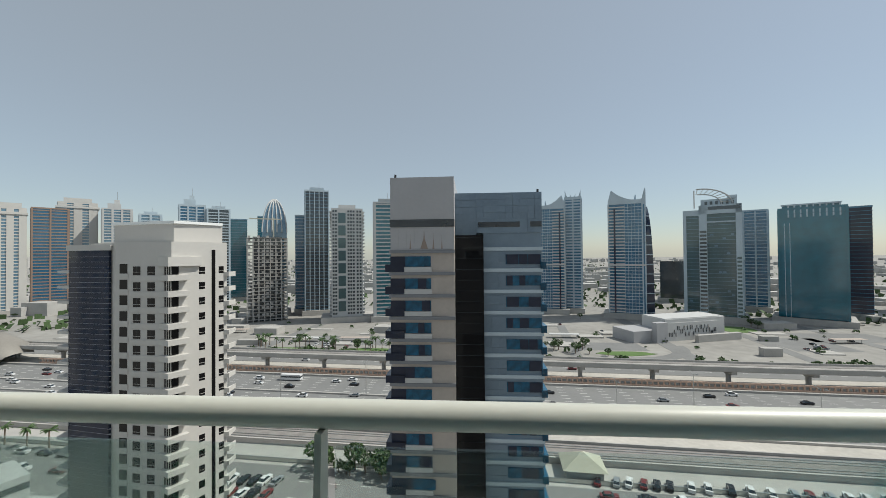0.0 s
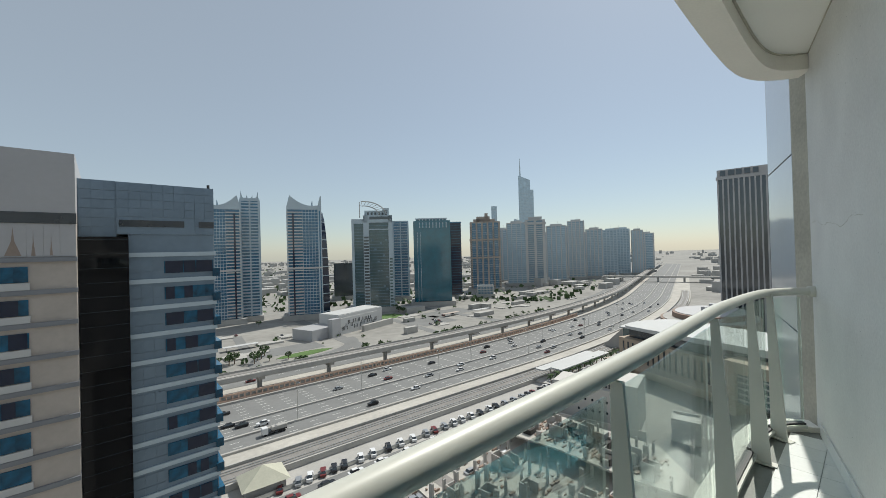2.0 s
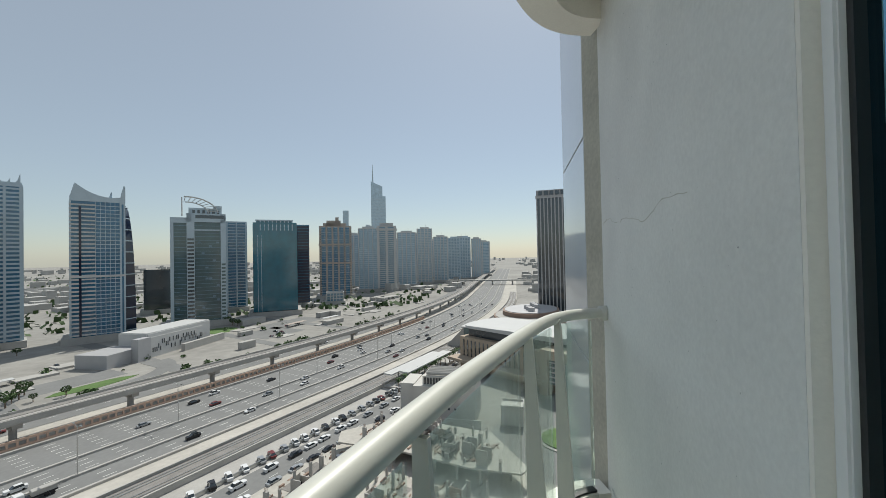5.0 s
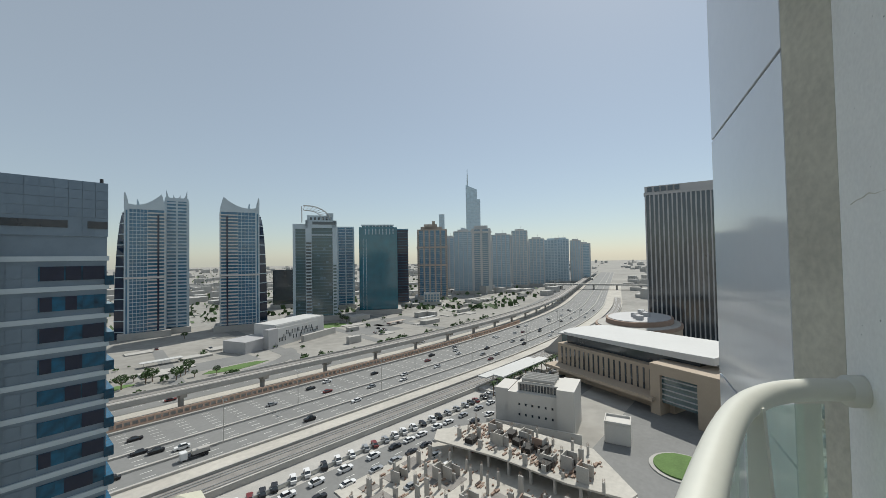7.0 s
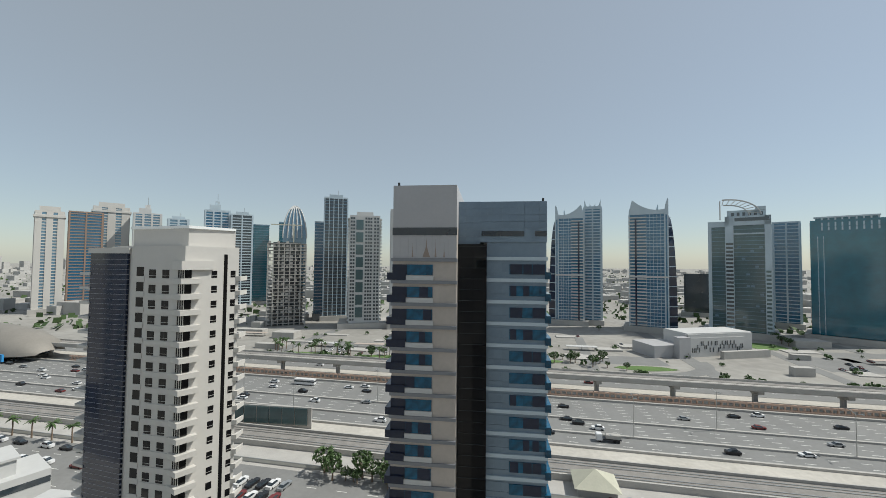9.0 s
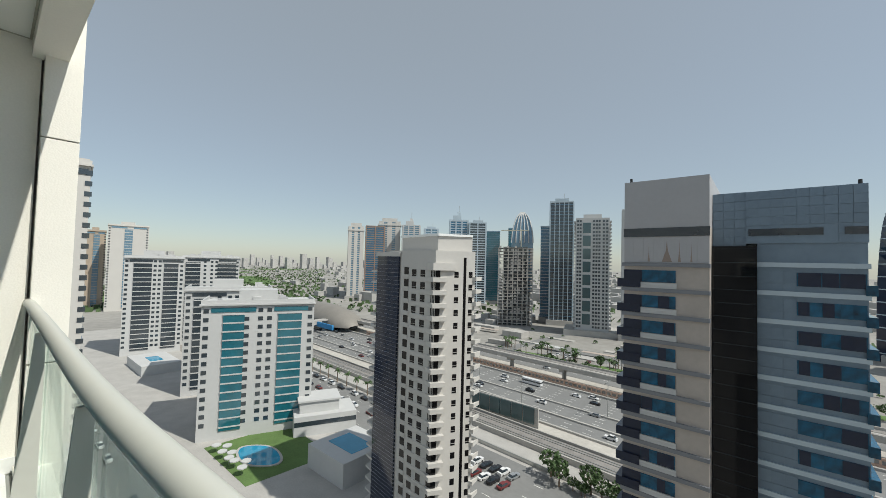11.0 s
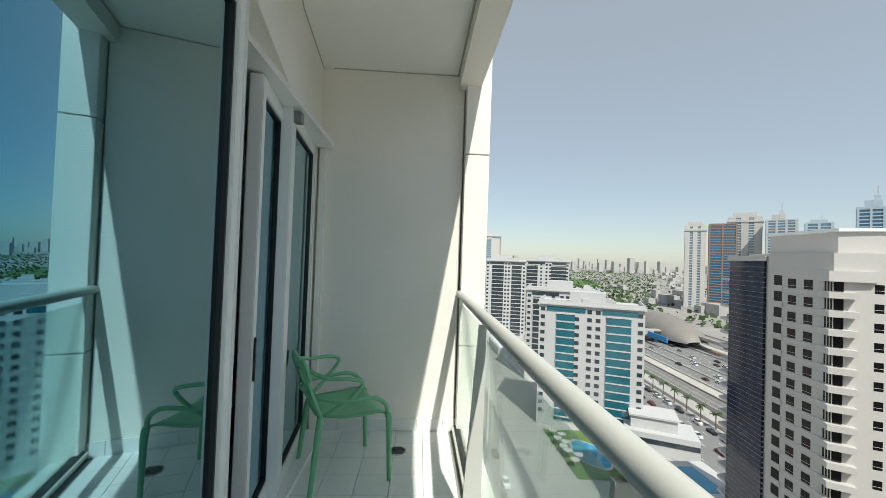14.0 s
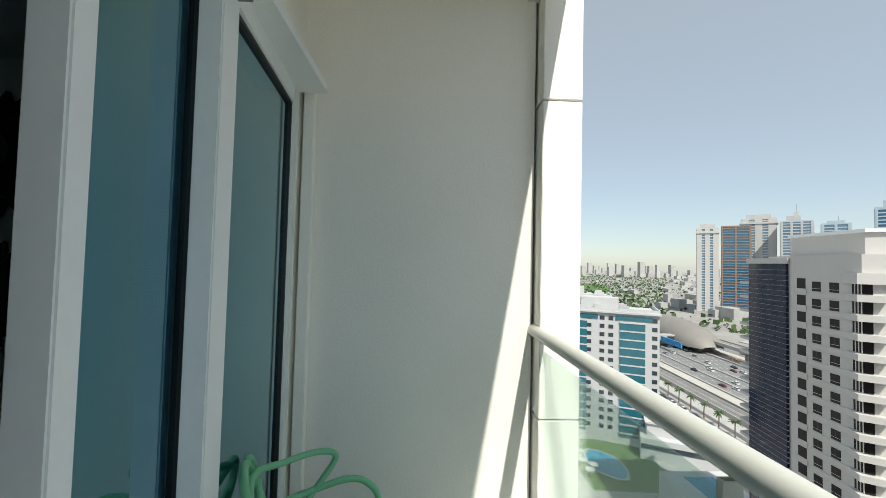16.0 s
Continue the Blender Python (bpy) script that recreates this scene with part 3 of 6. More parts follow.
solid("ground", boxes(((-6000, -3000, G - 1), (6000, 6000, G))), M_SAND, "sandy city ground reaching the horizon", kind="structure")
strip("road_motorway", -26, 21, -900, 1500, 0.0, 0.10, M_ROAD, "wide sun-bleached motorway")
strip("road_frontage", 44, 66, -900, 1500, 0.0, 0.08, M_ROAD2, "frontage road beyond the viaduct")
strip("pavement_verge", -48, -26, -900, 900, 0.0, 0.05, M_DUST, "sandy verge beside the motorway")
strip("pavement_works", 22, 43, -900, 900, 0.0, 0.05, M_DUST, "dusty construction strip under the viaduct")
strip("road_service", -88, -60, -500, 400, 0.0, 0.06, M_ROAD2, "service road with queueing cars")
strip("pavement_parking", -60, -48, -500, 400, 0.0, 0.04, M_CONC, "paved strip along the tram line")
solid("road_street", boxes(((-700, 8, G), (-20, 34, G + 0.05))), M_ROAD2, "side street between towers")
solid("pavement_plots", boxes(((-420, 34, G), (-70, 84, G + 0.04))), M_CONC, "paved plots around the towers")
for name, off in (("pavement_median", -2.0), ("pavement_divider", -15.5)):
    strip(name, off - 0.5, off + 0.5, -900, 1500, 0.1, 0.75, M_CONC, "concrete lane divider")
strip("pavement_edge_far", 21, 22, -900, 1500, 0.0, 1.0, M_CONC, "concrete edge barrier")
strip("pavement_edge_near", -27, -26, -900, 1500, 0.0, 0.8, M_CONC, "concrete edge barrier")
# lane dashes
bm = bmesh.new()
for off in (-23, -19.3, -12, -8.6, -5.2, 1.6, 5.0, 8.4, 11.8, 15.2, 18.4):
    x = -420.0
    while x < 700:
        p, q = Vector((x, road_y(x) + off)), Vector((x + 3.2, road_y(x + 3.2) + off))
        bm.faces.new([bm.verts.new((v.x, v.y + s, G + 0.112)) for v, s in ((p, -0.12), (q, -0.12), (q, 0.12), (p, 0.12))])
        x += 9.0
for off in (-74, -67, -81):
    x = -400.0
    while x < 380:
        p, q = Vector((x, road_y(x) + off)), Vector((x + 3, road_y(x + 3) + off))
        bm.faces.new([bm.verts.new((v.x, v.y + s, G + 0.075)) for v, s in ((p, -0.1), (q, -0.1), (q, 0.1), (p, 0.1))])
        x += 9.0
for off in (51, 58):
    x = -400.0
    while x < 600:
        p, q = Vector((x, road_y(x) + off)), Vector((x + 3, road_y(x + 3) + off))
        bm.faces.new([bm.verts.new((v.x, v.y + s, G + 0.095)) for v, s in ((p, -0.12), (q, -0.12), (q, 0.12), (p, 0.12))])
        x += 9.0
tagged(new("lane_markings", data_of("lane_markings", bm, M_LINE)), "white painted lane dashes on asphalt", "road marking", kind="stuff")

# metro viaduct with its piers
via = thing("viaduct", "pale concrete metro viaduct on piers", "viaduct")
part("deck", ribbon(road_pts(28, -900, 1400), road_pts(38, -900, 1400), G + 7.2, G + 8.6), M_CONC, via)
part("parapet", ribbon(road_pts(27.6, -900, 1400), road_pts(28, -900, 1400), G + 7.6, G + 9.6), M_CONC, via)
part("parapet", ribbon(road_pts(38, -900, 1400), road_pts(38.4, -900, 1400), G + 7.6, G + 9.6), M_CONC, via)
part("track", ribbon(road_pts(29, -900, 1400), road_pts(32, -900, 1400), G + 8.6, G + 8.75), M_TRACK, via)
part("track", ribbon(road_pts(34, -900, 1400), road_pts(37, -900, 1400), G + 8.6, G + 8.75), M_TRACK, via)
bm = bmesh.new()
add_tube(bm, [(0, 0, 0), (0, 0, 5.4)], 1.1, 12)
add_prism(bm, [(-1.3, -1.2), (1.3, -1.2), (1.3, 1.2), (-1.3, 1.2)], 5.0, 5.6)
add_prism(bm, [(-1.3, -4.2), (1.3, -4.2), (1.3, 4.2), (-1.3, 4.2)], 5.6, 7.2)
me_pier = data_of("pier", bm, M_CONC)
for k in range(-14, 26):
    x = 20 + k * 34
    piece("pier", me_pier, via, (x, road_y(x) + 33, G))
fence = thing("site_fence", "terracotta works fence under the viaduct", "fence")
part("rail", ribbon(road_pts(25.6, -260, 330), road_pts(26.2, -260, 330), G + 2.2, G + 3.0), M_TERRA, fence)
part("base", ribbon(road_pts(25.4, -260, 330), road_pts(26.4, -260, 330), G, G + 0.8), M_TERRA, fence)
me_fp = data_of("post", boxes(((-0.3, -0.3, 0), (0.3, 0.3, 3.0))), M_TERRA)
for k in range(240):
    x = -258 + k * 2.45
    piece("post", me_fp, fence, (x, road_y(x) + 25.9, G))
tram = thing("tram_line", "double tram track on a dark bed", "railway")
part("bed", ribbon(road_pts(-47, -700, 600), road_pts(-38, -700, 600), G + 0.05, G + 1.1), M_TRACK, tram)
for off in (-46, -44.5, -41, -39.5):
    part("rail", ribbon(road_pts(off - 0.12, -700, 600), road_pts(off + 0.12, -700, 600), G + 1.1, G + 1.3), M_STEEL, tram)
part("kerb", ribbon(road_pts(-37.6, -700, 600), road_pts(-37, -700, 600), G + 0.05, G + 1.9), M_CONC, tram)
part("kerb", ribbon(road_pts(-48.6, -700, 600), road_pts(-48, -700, 600), G + 0.05, G + 1.9), M_CONC, tram)
part("fence", ribbon(road_pts(-58.2, -500, 380), road_pts(-58, -500, 380), G, G + 1.3), M_STEEL, tram)

# long screen wall beside the tram
scr = thing("noise_screen", "dark glazed screen wall on a pale base", "screen wall")
for k in range(9):
    part("panel", boxes(((-113 + 5.2 * k, 138.6, G + 1.2), (-108.2 + 5.2 * k, 139.0, G + 7.4))), M_GGREEN, scr)
part("frame", boxes(((-114, 138.9, G + 0.0), (-65, 139.5, G + 7.8))), M_CONC, scr)


# ---- vehicles ----
def make_car(paint, label, kind="sedan"):
    ob = thing("car", label, "car", "cars on the roads", pose(0, 0, G - 40))
    h = 1.0 if kind == "sedan" else 1.25
    bm = bmesh.new()
    add_prism(bm, [(-2.25, -0.86), (2.0, -0.86), (2.3, -0.6), (2.3, 0.6), (2.0, 0.86), (-2.25, 0.86), (-2.35, 0.6), (-2.35, -0.6)], 0.28, lambda x, y: 0.92 * h - 0.06 * abs(x) / 2.3)
    part("body", bm, paint, ob)
    bm = bmesh.new()
    lo = [bm.verts.new((x, y, 0.86 * h)) for x, y in ((-1.75, -0.78), (1.15, -0.78), (1.15, 0.78), (-1.75, 0.78))]
    hi = [bm.verts.new((x, y, 1.40 * h)) for x, y in ((-1.25, -0.62), (0.35, -0.62), (0.35, 0.62), (-1.25, 0.62))]
    for i in range(4):
        bm.faces.new((lo[i], lo[(i + 1) % 4], hi[(i + 1) % 4], hi[i]))
    bm.faces.new(hi)
    part("cabin_glass", bm, M_GDARK, ob)
    part("roof", boxes(((-1.27, -0.62, 1.40 * h), (0.37, 0.62, 1.44 * h))), paint, ob)
    me = data_of("wheel", tube([(0, -0.1, 0), (0, 0.1, 0)], 0.32, 10), M_TYRE)
    for x in (-1.4, 1.4):
        for y in (-0.80, 0.80):
            piece("wheel", me, ob, (x, y, 0.32))
    return ob


CARS = [make_car(M_CAR[0], "white saloon car on the asphalt"), make_car(M_CAR[1], "black saloon car on the asphalt"), make_car(M_CAR[2], "silver saloon car on the asphalt"),
        make_car(M_CAR[3], "dark red saloon car on the asphalt"), make_car(M_CAR[0], "white off-road car on the asphalt", "suv"), make_car(M_CAR[1], "black off-road car on the asphalt", "suv")]
for c in CARS:
    c.matrix_basis = pose(-25 - 6 * CARS.index(c), 15.0 + CARS.index(c) % 2, G + 0.05)
rng = random.Random(11)


def slope(x):
    return math.degrees(math.atan2(road_y(x + 1) - road_y(x - 1), 2))


def put_car(x, y, turn, z):
    copy_thing(CARS[rng.choice((0, 0, 0, 1, 1, 2, 2, 3, 4, 4, 5))], pose(x, y, G + z, 0, 0, turn + rng.uniform(-1.5, 1.5)))


for off in (-21, -17.5, -10.3, -6.9, -3.6, 3.3, 6.7, 10.1, 13.5, 16.8):
    x = -330 + rng.uniform(0, 60)
    while x < 460:
        put_car(x, road_y(x) + off, slope(x) + (180 if off < -1 else 0), 0.1)
        x += rng.uniform(35, 120)
for off in (48, 54, 61):
    x = -250 + rng.uniform(0, 60)
    while x < 300:
        put_car(x, road_y(x) + off, slope(x), 0.08)
        x += rng.uniform(50, 160)
for off in (-63.5, -70.5, -77.5):
    x = 30 + rng.uniform(0, 5)
    while x < 215:
        put_car(x, road_y(x) + off, slope(x), 0.06)
        x += rng.uniform(5.6, 11) if off > -75 else rng.uniform(14, 40)
for row in (-84.5, -57):
    x = 34.0
    while x < 170:
        put_car(x, road_y(x) + row, slope(x) + (70 if row > -60 else 0), 0.06)
        x += rng.uniform(3.2, 5.5) if row > -60 else rng.uniform(7, 25)
for off in (-64, -72):
    x = -190.0
    while x < -110:
        put_car(x, road_y(x) + off, slope(x), 0.06)
        x += rng.uniform(6, 14)
for row in (96.5, 102.5):
    for k in range(8):
        put_car(-78 + 3.3 * k + rng.uniform(-.2, .2), row, 80, 0.07)
for k in range(16):
    put_car(-90 - 15 * k + rng.uniform(-2, 2), 13 + rng.choice((0, 13, 13)) + rng.uniform(-.4, .4), 0, 0.06)
for k in range(26):
    zx, zy = rng.choice(((205, 260), (245, 285), (95, 300), (-110, 255), (-70, 262), (60, 330)))
    put_car(zx + rng.choice((0, 3, 6, 9, 12, 15, 18, 21, 24)), zy + rng.choice((0, 7, 14)), 88, 0.0)
solid("pavement_carpark", boxes(((-84, 90.5, G), (-42, 106, G + 0.07))), M_ROAD2, "car park with painted bays")
bus = thing("bus", "white city bus with dark windows", "bus", at=pose(-92, road_y(-92) + 14, G + 0.1, 0, 0, -4))
part("body", boxes(((-5.5, -1.2, 0.4), (5.5, 1.2, 1.5)), ((-5.5, -1.2, 2.3), (5.5, 1.2, 3.0))), M_CAR[0], bus)
part("window_band", boxes(((-5.45, -1.17, 1.5), (5.45, 1.17, 2.3))), M_GDARK, bus)
for x in (-3.6, 3.6):
    for y in (-1.0, 1.0):
        part("wheel", tube([(x, y - 0.15, 0.45), (x, y + 0.15, 0.45)], 0.45, 12), M_TYRE, bus)
truck = thing("truck", "dark lorry with a pale load", "truck", at=pose(44, road_y(44) - 20, G + 0.1, 0, 0, 176))
part("cab", boxes(((2.2, -1.2, 0.5), (4.2, 1.2, 2.8))), M_CAR[0], truck, bevel=0.15)
part("bed", boxes(((-4.2, -1.2, 0.9), (2.1, 1.2, 1.3))), M_CAR[1], truck)
part("load", boxes(((-4.1, -1.1, 1.3), (0.9, 1.1, 2.6))), M_CONC, truck, bevel=0.1)
for x in (-3.2, -2.0, 3.1):
    for y in (-1.0, 1.0):
        part("wheel", tube([(x, y - 0.15, 0.5), (x, y + 0.15, 0.5)], 0.5, 12), M_TYRE, truck)

# street lamps
def make_lamp():
    ob = thing("street_lamp", "grey double-armed street lamp on tall pole", "street lamp", "motorway lamps", pose(-150, road_y(-150) - 2, G + 0.7))
    part("pole", tube([(0, 0, 0), (0, 0, 14)], [0.16, 0.09], 8), M_STEEL, ob)
    for s in (-1, 1):
        part("arm", tube([(0, 0, 13.8), (0, s * 2.6, 14.5)], 0.06, 6), M_STEEL, ob)
        part("head", boxes(((-0.2, s * 2.4 - 0.5, 14.4), (0.2, s * 2.4 + 0.6, 14.6))), M_STEEL, ob)
    return ob


lampost = make_lamp()
for k in range(1, 17):
    x = -150 + 34 * k
    copy_thing(lampost, pose(x, road_y(x) + (-2 if k % 2 else -15.5), G + 0.7))


# ---- trees ----
def make_palm(seed):
    r = random.Random(seed)
    ob = thing("palm_tree", "date palm with drooping green fronds", "palm tree", "palms", pose(0, 0, 0))
    part("trunk", tube([(0, 0, 0), (0.1, 0, 3), (0.15, 0.1, 6)], [0.28, 0.2, 0.24], 8), M_TRUNK, ob)
    bm = bmesh.new()
    for k in range(22):
        a, e = r.uniform(0, math.tau), r.uniform(-0.2, 1.1)
        L = r.uniform(2.0, 2.8)
        pts = []
        for s in range(5):
            q = s / 4
            rad = L * q * math.cos(e * (1 - q * 0.3))
            pts.append(Vector((0.15 + rad * math.cos(a), 0.1 + rad * math.sin(a), 6 + L * q * math.sin(e) - 1.3 * q * q)))
        side = Vector((-math.sin(a), math.cos(a), 0))
        for s in range(4):
            w0, w1 = 0.36 * math.sin(math.pi * (s / 4 * .8 + .15)), 0.36 * math.sin(math.pi * ((s + 1) / 4 * .8 + .15))
            drop = Vector((0, 0, -0.18))
            p, q = pts[s], pts[s + 1]
            for sg in (-1, 1):
                bm.faces.new([bm.verts.new(v) for v in (p, q, q + side * w1 * sg + drop, p + side * w0 * sg + drop)])
    part("crown", bm, M_LEAF, ob)
    return ob


def make_tree(seed):
    r = random.Random(seed)
    ob = thing("tree", "leafy street tree with an uneven crown", "tree", "street trees", pose(0, 0, 0))
    bm = bmesh.new()
    add_tube(bm, [(0, 0, 0), (0.05, 0, 1.4), (0.1, 0.1, 2.6)], [0.25, 0.18, 0.12], 7)
    for k in range(5):
        a = k * 1.3
        add_tube(bm, [(0.06, 0.03, 1.5), (math.cos(a) * 0.9, math.sin(a) * 0.9, 2.9), (math.cos(a) * 1.5, math.sin(a) * 1.5, 3.8)], [0.1, 0.06, 0.03], 5)
    part("trunk", bm, M_TRUNK, ob)
    bm = bmesh.new()
    for k in range(260):
        d = Vector((r.gauss(0, 1), r.gauss(0, 1), r.gauss(0, 0.7))).normalized() * r.uniform(0.5, 1) ** 0.5
        c = Vector((d.x * 2.1 * (1 + 0.25 * math.sin(d.y * 5)), d.y * 2.1, 3.6 + d.z * 1.5))
        n = Vector((r.gauss(0, 1), r.gauss(0, 1), r.gauss(0, 1))).normalized()
        u = n.orthogonal().normalized() * r.uniform(0.2, 0.45)
        v = n.cross(u)
        bm.faces.new([bm.verts.new(c + w) for w in (u, v * 0.7, -u, -v * 0.7)])
    part("crown", bm, M_LEAF, ob)
    return ob


palms, trees = [make_palm(1), make_palm(2)], [make_tree(3), make_tree(4)]
for i, (x, y) in enumerate(((-60, 250), (-66, 243))):
    palms[i].matrix_basis, trees[i].matrix_basis = pose(x, y, G), pose(x - 10, y + 4, G)
for k in range(26):
    x = -150 + rng.uniform(0, 110)
    copy_thing(palms[k % 2], pose(x, road_y(x) + rng.uniform(70, 84), G, 0, 0, rng.uniform(0, 360)) @ Matrix.Scale(rng.uniform(0.9, 1.3), 4))
for k in range(16):
    x = 150 + k * 5.5
    copy_thing(palms[k % 2], pose(x, road_y(x) - 59, G, 0, 0, rng.uniform(0, 360)))
for k in range(14):
    x = -240 + k * 9
    copy_thing(palms[k % 2], pose(x, road_y(x) - 60, G, 0, 0, rng.uniform(0, 360)))
for k in range(46):
    zone = rng.choice(((-150, -30, 72, 100), (40, 90, 76, 100), (100, 260, 190, 330), (190, 240, 160, 240), (-48, -20, -64, -58)))
    x = rng.uniform(zone[0], zone[1])
    copy_thing(trees[k % 2], pose(x, road_y(x) + rng.uniform(zone[2], zone[3]), G, 0, 0, rng.uniform(0, 360)) @ Matrix.Scale(rng.uniform(0.7, 1.6), 4))


# ---- towers ----
def tower(label, x, y, w, h, rot, glass, band, depth=None, floor=3.6, sill=1.1, piers=0, pier_mat=None, pier_w=1.4, crown=None, base=6.0, lip=0.35, band_top=True, group="towers"):
    """A tower: glass core, a slab band at each floor, upright piers, a podium and a crown; its front faces the balcony."""
    depth = depth or w * 0.8
    ob = thing("tower", label, "tower", group, pose(x, y, G, 0, 0, rot))
    part("glass", boxes(((-w / 2, 0, 0), (w / 2, depth, h))), glass, ob)
    me = data_of("floor_band", boxes(((-w / 2 - lip, -lip, 0), (w / 2 + lip, depth + lip, sill))), band)
    z = base
    while z < h - sill:
        piece("floor_band", me, ob, (0, 0, z))
        z += floor
    if piers:
        pm = pier_mat or band
        mp = data_of("pier", boxes(((-pier_w / 2, -lip - 0.35, 0), (pier_w / 2, 0.4, h)), ((-pier_w / 2, depth - 0.4, 0), (pier_w / 2, depth + lip + 0.3, h))), pm)
        for k in range(piers):
            piece("pier", mp, ob, (-w / 2 + pier_w / 2 + (w - pier_w) * k / max(1, piers - 1), 0, 0))
        ms = data_of("side_pier", boxes(((-w / 2 - lip - 0.3, -pier_w / 2, 0), (-w / 2 + 0.4, pier_w / 2, h)), ((w / 2 - 0.4, -pier_w / 2, 0), (w / 2 + lip + 0.3, pier_w / 2, h))), pm)
        for k in range(max(2, piers - 1)):
            piece("side_pier", ms, ob, (0, pier_w / 2 + (depth - pier_w) * k / max(1, piers - 2), 0))
    part("podium", boxes(((-w * 0.62, -3, 0), (w * 0.62, depth + 4, 5.2))), M_CONC, ob)
    cm = pier_mat or band
    part("parapet", boxes(((-w / 2 - lip, -lip, h), (w / 2 + lip, 0.3, h + 1.6)), ((-w / 2 - lip, depth - .3, h), (w / 2 + lip, depth + lip, h + 1.6)),
                          ((-w / 2 - lip, 0.3, h), (-w / 2 + .3, depth - .3, h + 1.6)), ((w / 2 - .3, 0.3, h), (w / 2 + lip, depth - .3, h + 1.6))), cm, ob)
    if crown == "plant":
        part("plant_room", boxes(((-w * 0.3, depth * 0.2, h), (w * 0.3, depth * 0.8, h + 5))), cm, ob)
        part("mast", tube([(w * 0.1, depth / 2, h + 5), (w * 0.1, depth / 2, h + 11)], 0.25, 6), M_STEEL, ob)
    if crown == "step":
        part("upper_block", boxes(((-w * 0.32, depth * 0.1, h), (w * 0.12, depth * 0.9, h + 8))), cm, ob)
        part("upper_block", boxes(((-w * 0.1, depth * 0.2, h + 8), (w * 0.08, depth * 0.7, h + 13))), cm, ob)
        part("mast", tube([(0, depth / 2, h + 13), (0, depth / 2, h + 24)], 0.3, 6), M_STEEL, ob)
    if crown == "horns":
        for sx in (-1, -0.35, 0.35, 1):
            bm = bmesh.new()
            c = sx * (w / 2 - 0.8)
            t = 5.5 if abs(sx) > 0.5 else 3.2
            s = -1 if sx > 0 else 1
            v = [bm.verts.new(q) for q in ((c, 0, h), (c + s * 5, 0, h), (c + s * 1.6, 0, h + t * 0.8), (c, 0, h + t * 1.9), (c, 2.5, h), (c + s * 5, 2.5, h), (c + s * 1.6, 2.5, h + t * 0.8), (c, 2.5, h + t * 1.9))]
            for f in ((0, 1, 2, 3), (7, 6, 5, 4), (0, 4, 5, 1), (1, 5, 6, 2), (2, 6, 7, 3), (3, 7, 4, 0)):
                bm.faces.new([v[i] for i in f])
            part("horn", bm, M_PALE, ob)
        part("roof_wave", prism([(-w / 2, 0.5), (w / 2, 0.5), (w / 2, depth * 0.6), (-w / 2, depth * 0.6)], h, lambda px, py: h + 3.2), M_PALE, ob)
    if crown == "arches":
        part("cornice", boxes(((-w * 0.56, -1.6, h - 6), (w * 0.56, depth + 1, h - 3.5))), cm, ob)
        part("attic", boxes(((-w * 0.36, depth * 0.1, h), (w * 0.36, depth * 0.9, h + 7))), cm, ob)
    return ob


JLT = "towers across the motorway"
tower("cream tower with curved cornice and blue glazing", -510, 385, 24, 118, 53, M_GMID, M_CREAM, piers=3, pier_w=5.5, crown="arches", group=JLT)
tower("brown and dark glass tower", -490, 409, 31, 120, 50, M_GBLUE, M_BROWN, piers=3, pier_w=1.5, group=JLT)
tower("cream tower with curved cornice and blue glazing", -492, 442, 36, 131, 48, M_GMID, M_CREAM, piers=3, pier_w=8, crown="arches", group=JLT)
tower("stepped white and blue apartment tower", -452, 455, 30, 124, 44, M_GMID, M_WHITE, piers=4, pier_w=2.2, crown="step", group=JLT)
tower("pale apartment tower with stepped top", -420, 470, 24, 118, 43, M_GMID, M_PALE, piers=3, pier_w=2.4, crown="plant", group=JLT)
tower("stepped white and blue apartment tower", -343, 445, 28, 126, 38, M_GBLUE, M_PALE, piers=4, pier_w=1.8, crown="step", group=JLT)
tower("grey apartment tower with balconies", -318, 458, 25, 122, 36, M_GDARK, M_PALE, piers=3, pier_w=1.5, crown="plant", group=JLT)
tower("teal glass office tower", -328, 512, 25, 114, 33, M_GTEAL, M_GMID, sill=0.5, group=JLT)
tower("teal glass office tower", -290, 520, 22, 118, 31, M_GTEAL, M_GMID, sill=0.5, group=JLT)
tower("slender dark glass tower with blue sheen", -163, 392, 24, 131, 23, M_GDARK, M_GMID, sill=0.6, piers=6, pier_w=0.7, pier_mat=M_PALE, crown="plant", group=JLT)
tower("narrow blue glass tower", -186, 402, 10, 106, 25, M_GBLUE, M_PALE, sill=0.5, group=JLT)
tower("slim teal tower with white bands", -81, 355, 22, 112, 13, M_GTEAL, M_WHITE, sill=1.2, piers=2, pier_w=2.4, crown="plant", group=JLT)
tower("pale blue tower with horned roof", 108, 411, 17.5, 120, -16, M_GBLUE, M_PALE, sill=1.4, floor=3.1, piers=3, pier_w=1.4, crown="horns", group=JLT)
tower("blue tower still under construction", 300, 424, 21, 106, -35, M_GBLUE, M_PALE, sill=0.8, piers=3, group=JLT)
tower("deep teal glass office tower with finned top", 292, 348, 43, 100, -40, M_GPETROL, M_GPETROL, sill=0.3, piers=2, pier_w=1.0, group=JLT)
teal = tower("deep teal glass office annex with finned top", 292, 349, 36, 103, -40, M_GPETROL, M_GPETROL, sill=0.3, group=JLT)
me_fin = data_of("top_fin", boxes(((-0.5, -1.0, 93), (0.5, 0.2, 103.5))), M_PALE)
for k in range(9):
    piece("top_fin", me_fin, teal, (-14 + 4 * k, 0, 0))
part("top_beam", boxes(((-19, -1.2, 103.4), (19, 0.4, 104.6))), M_PALE, teal)
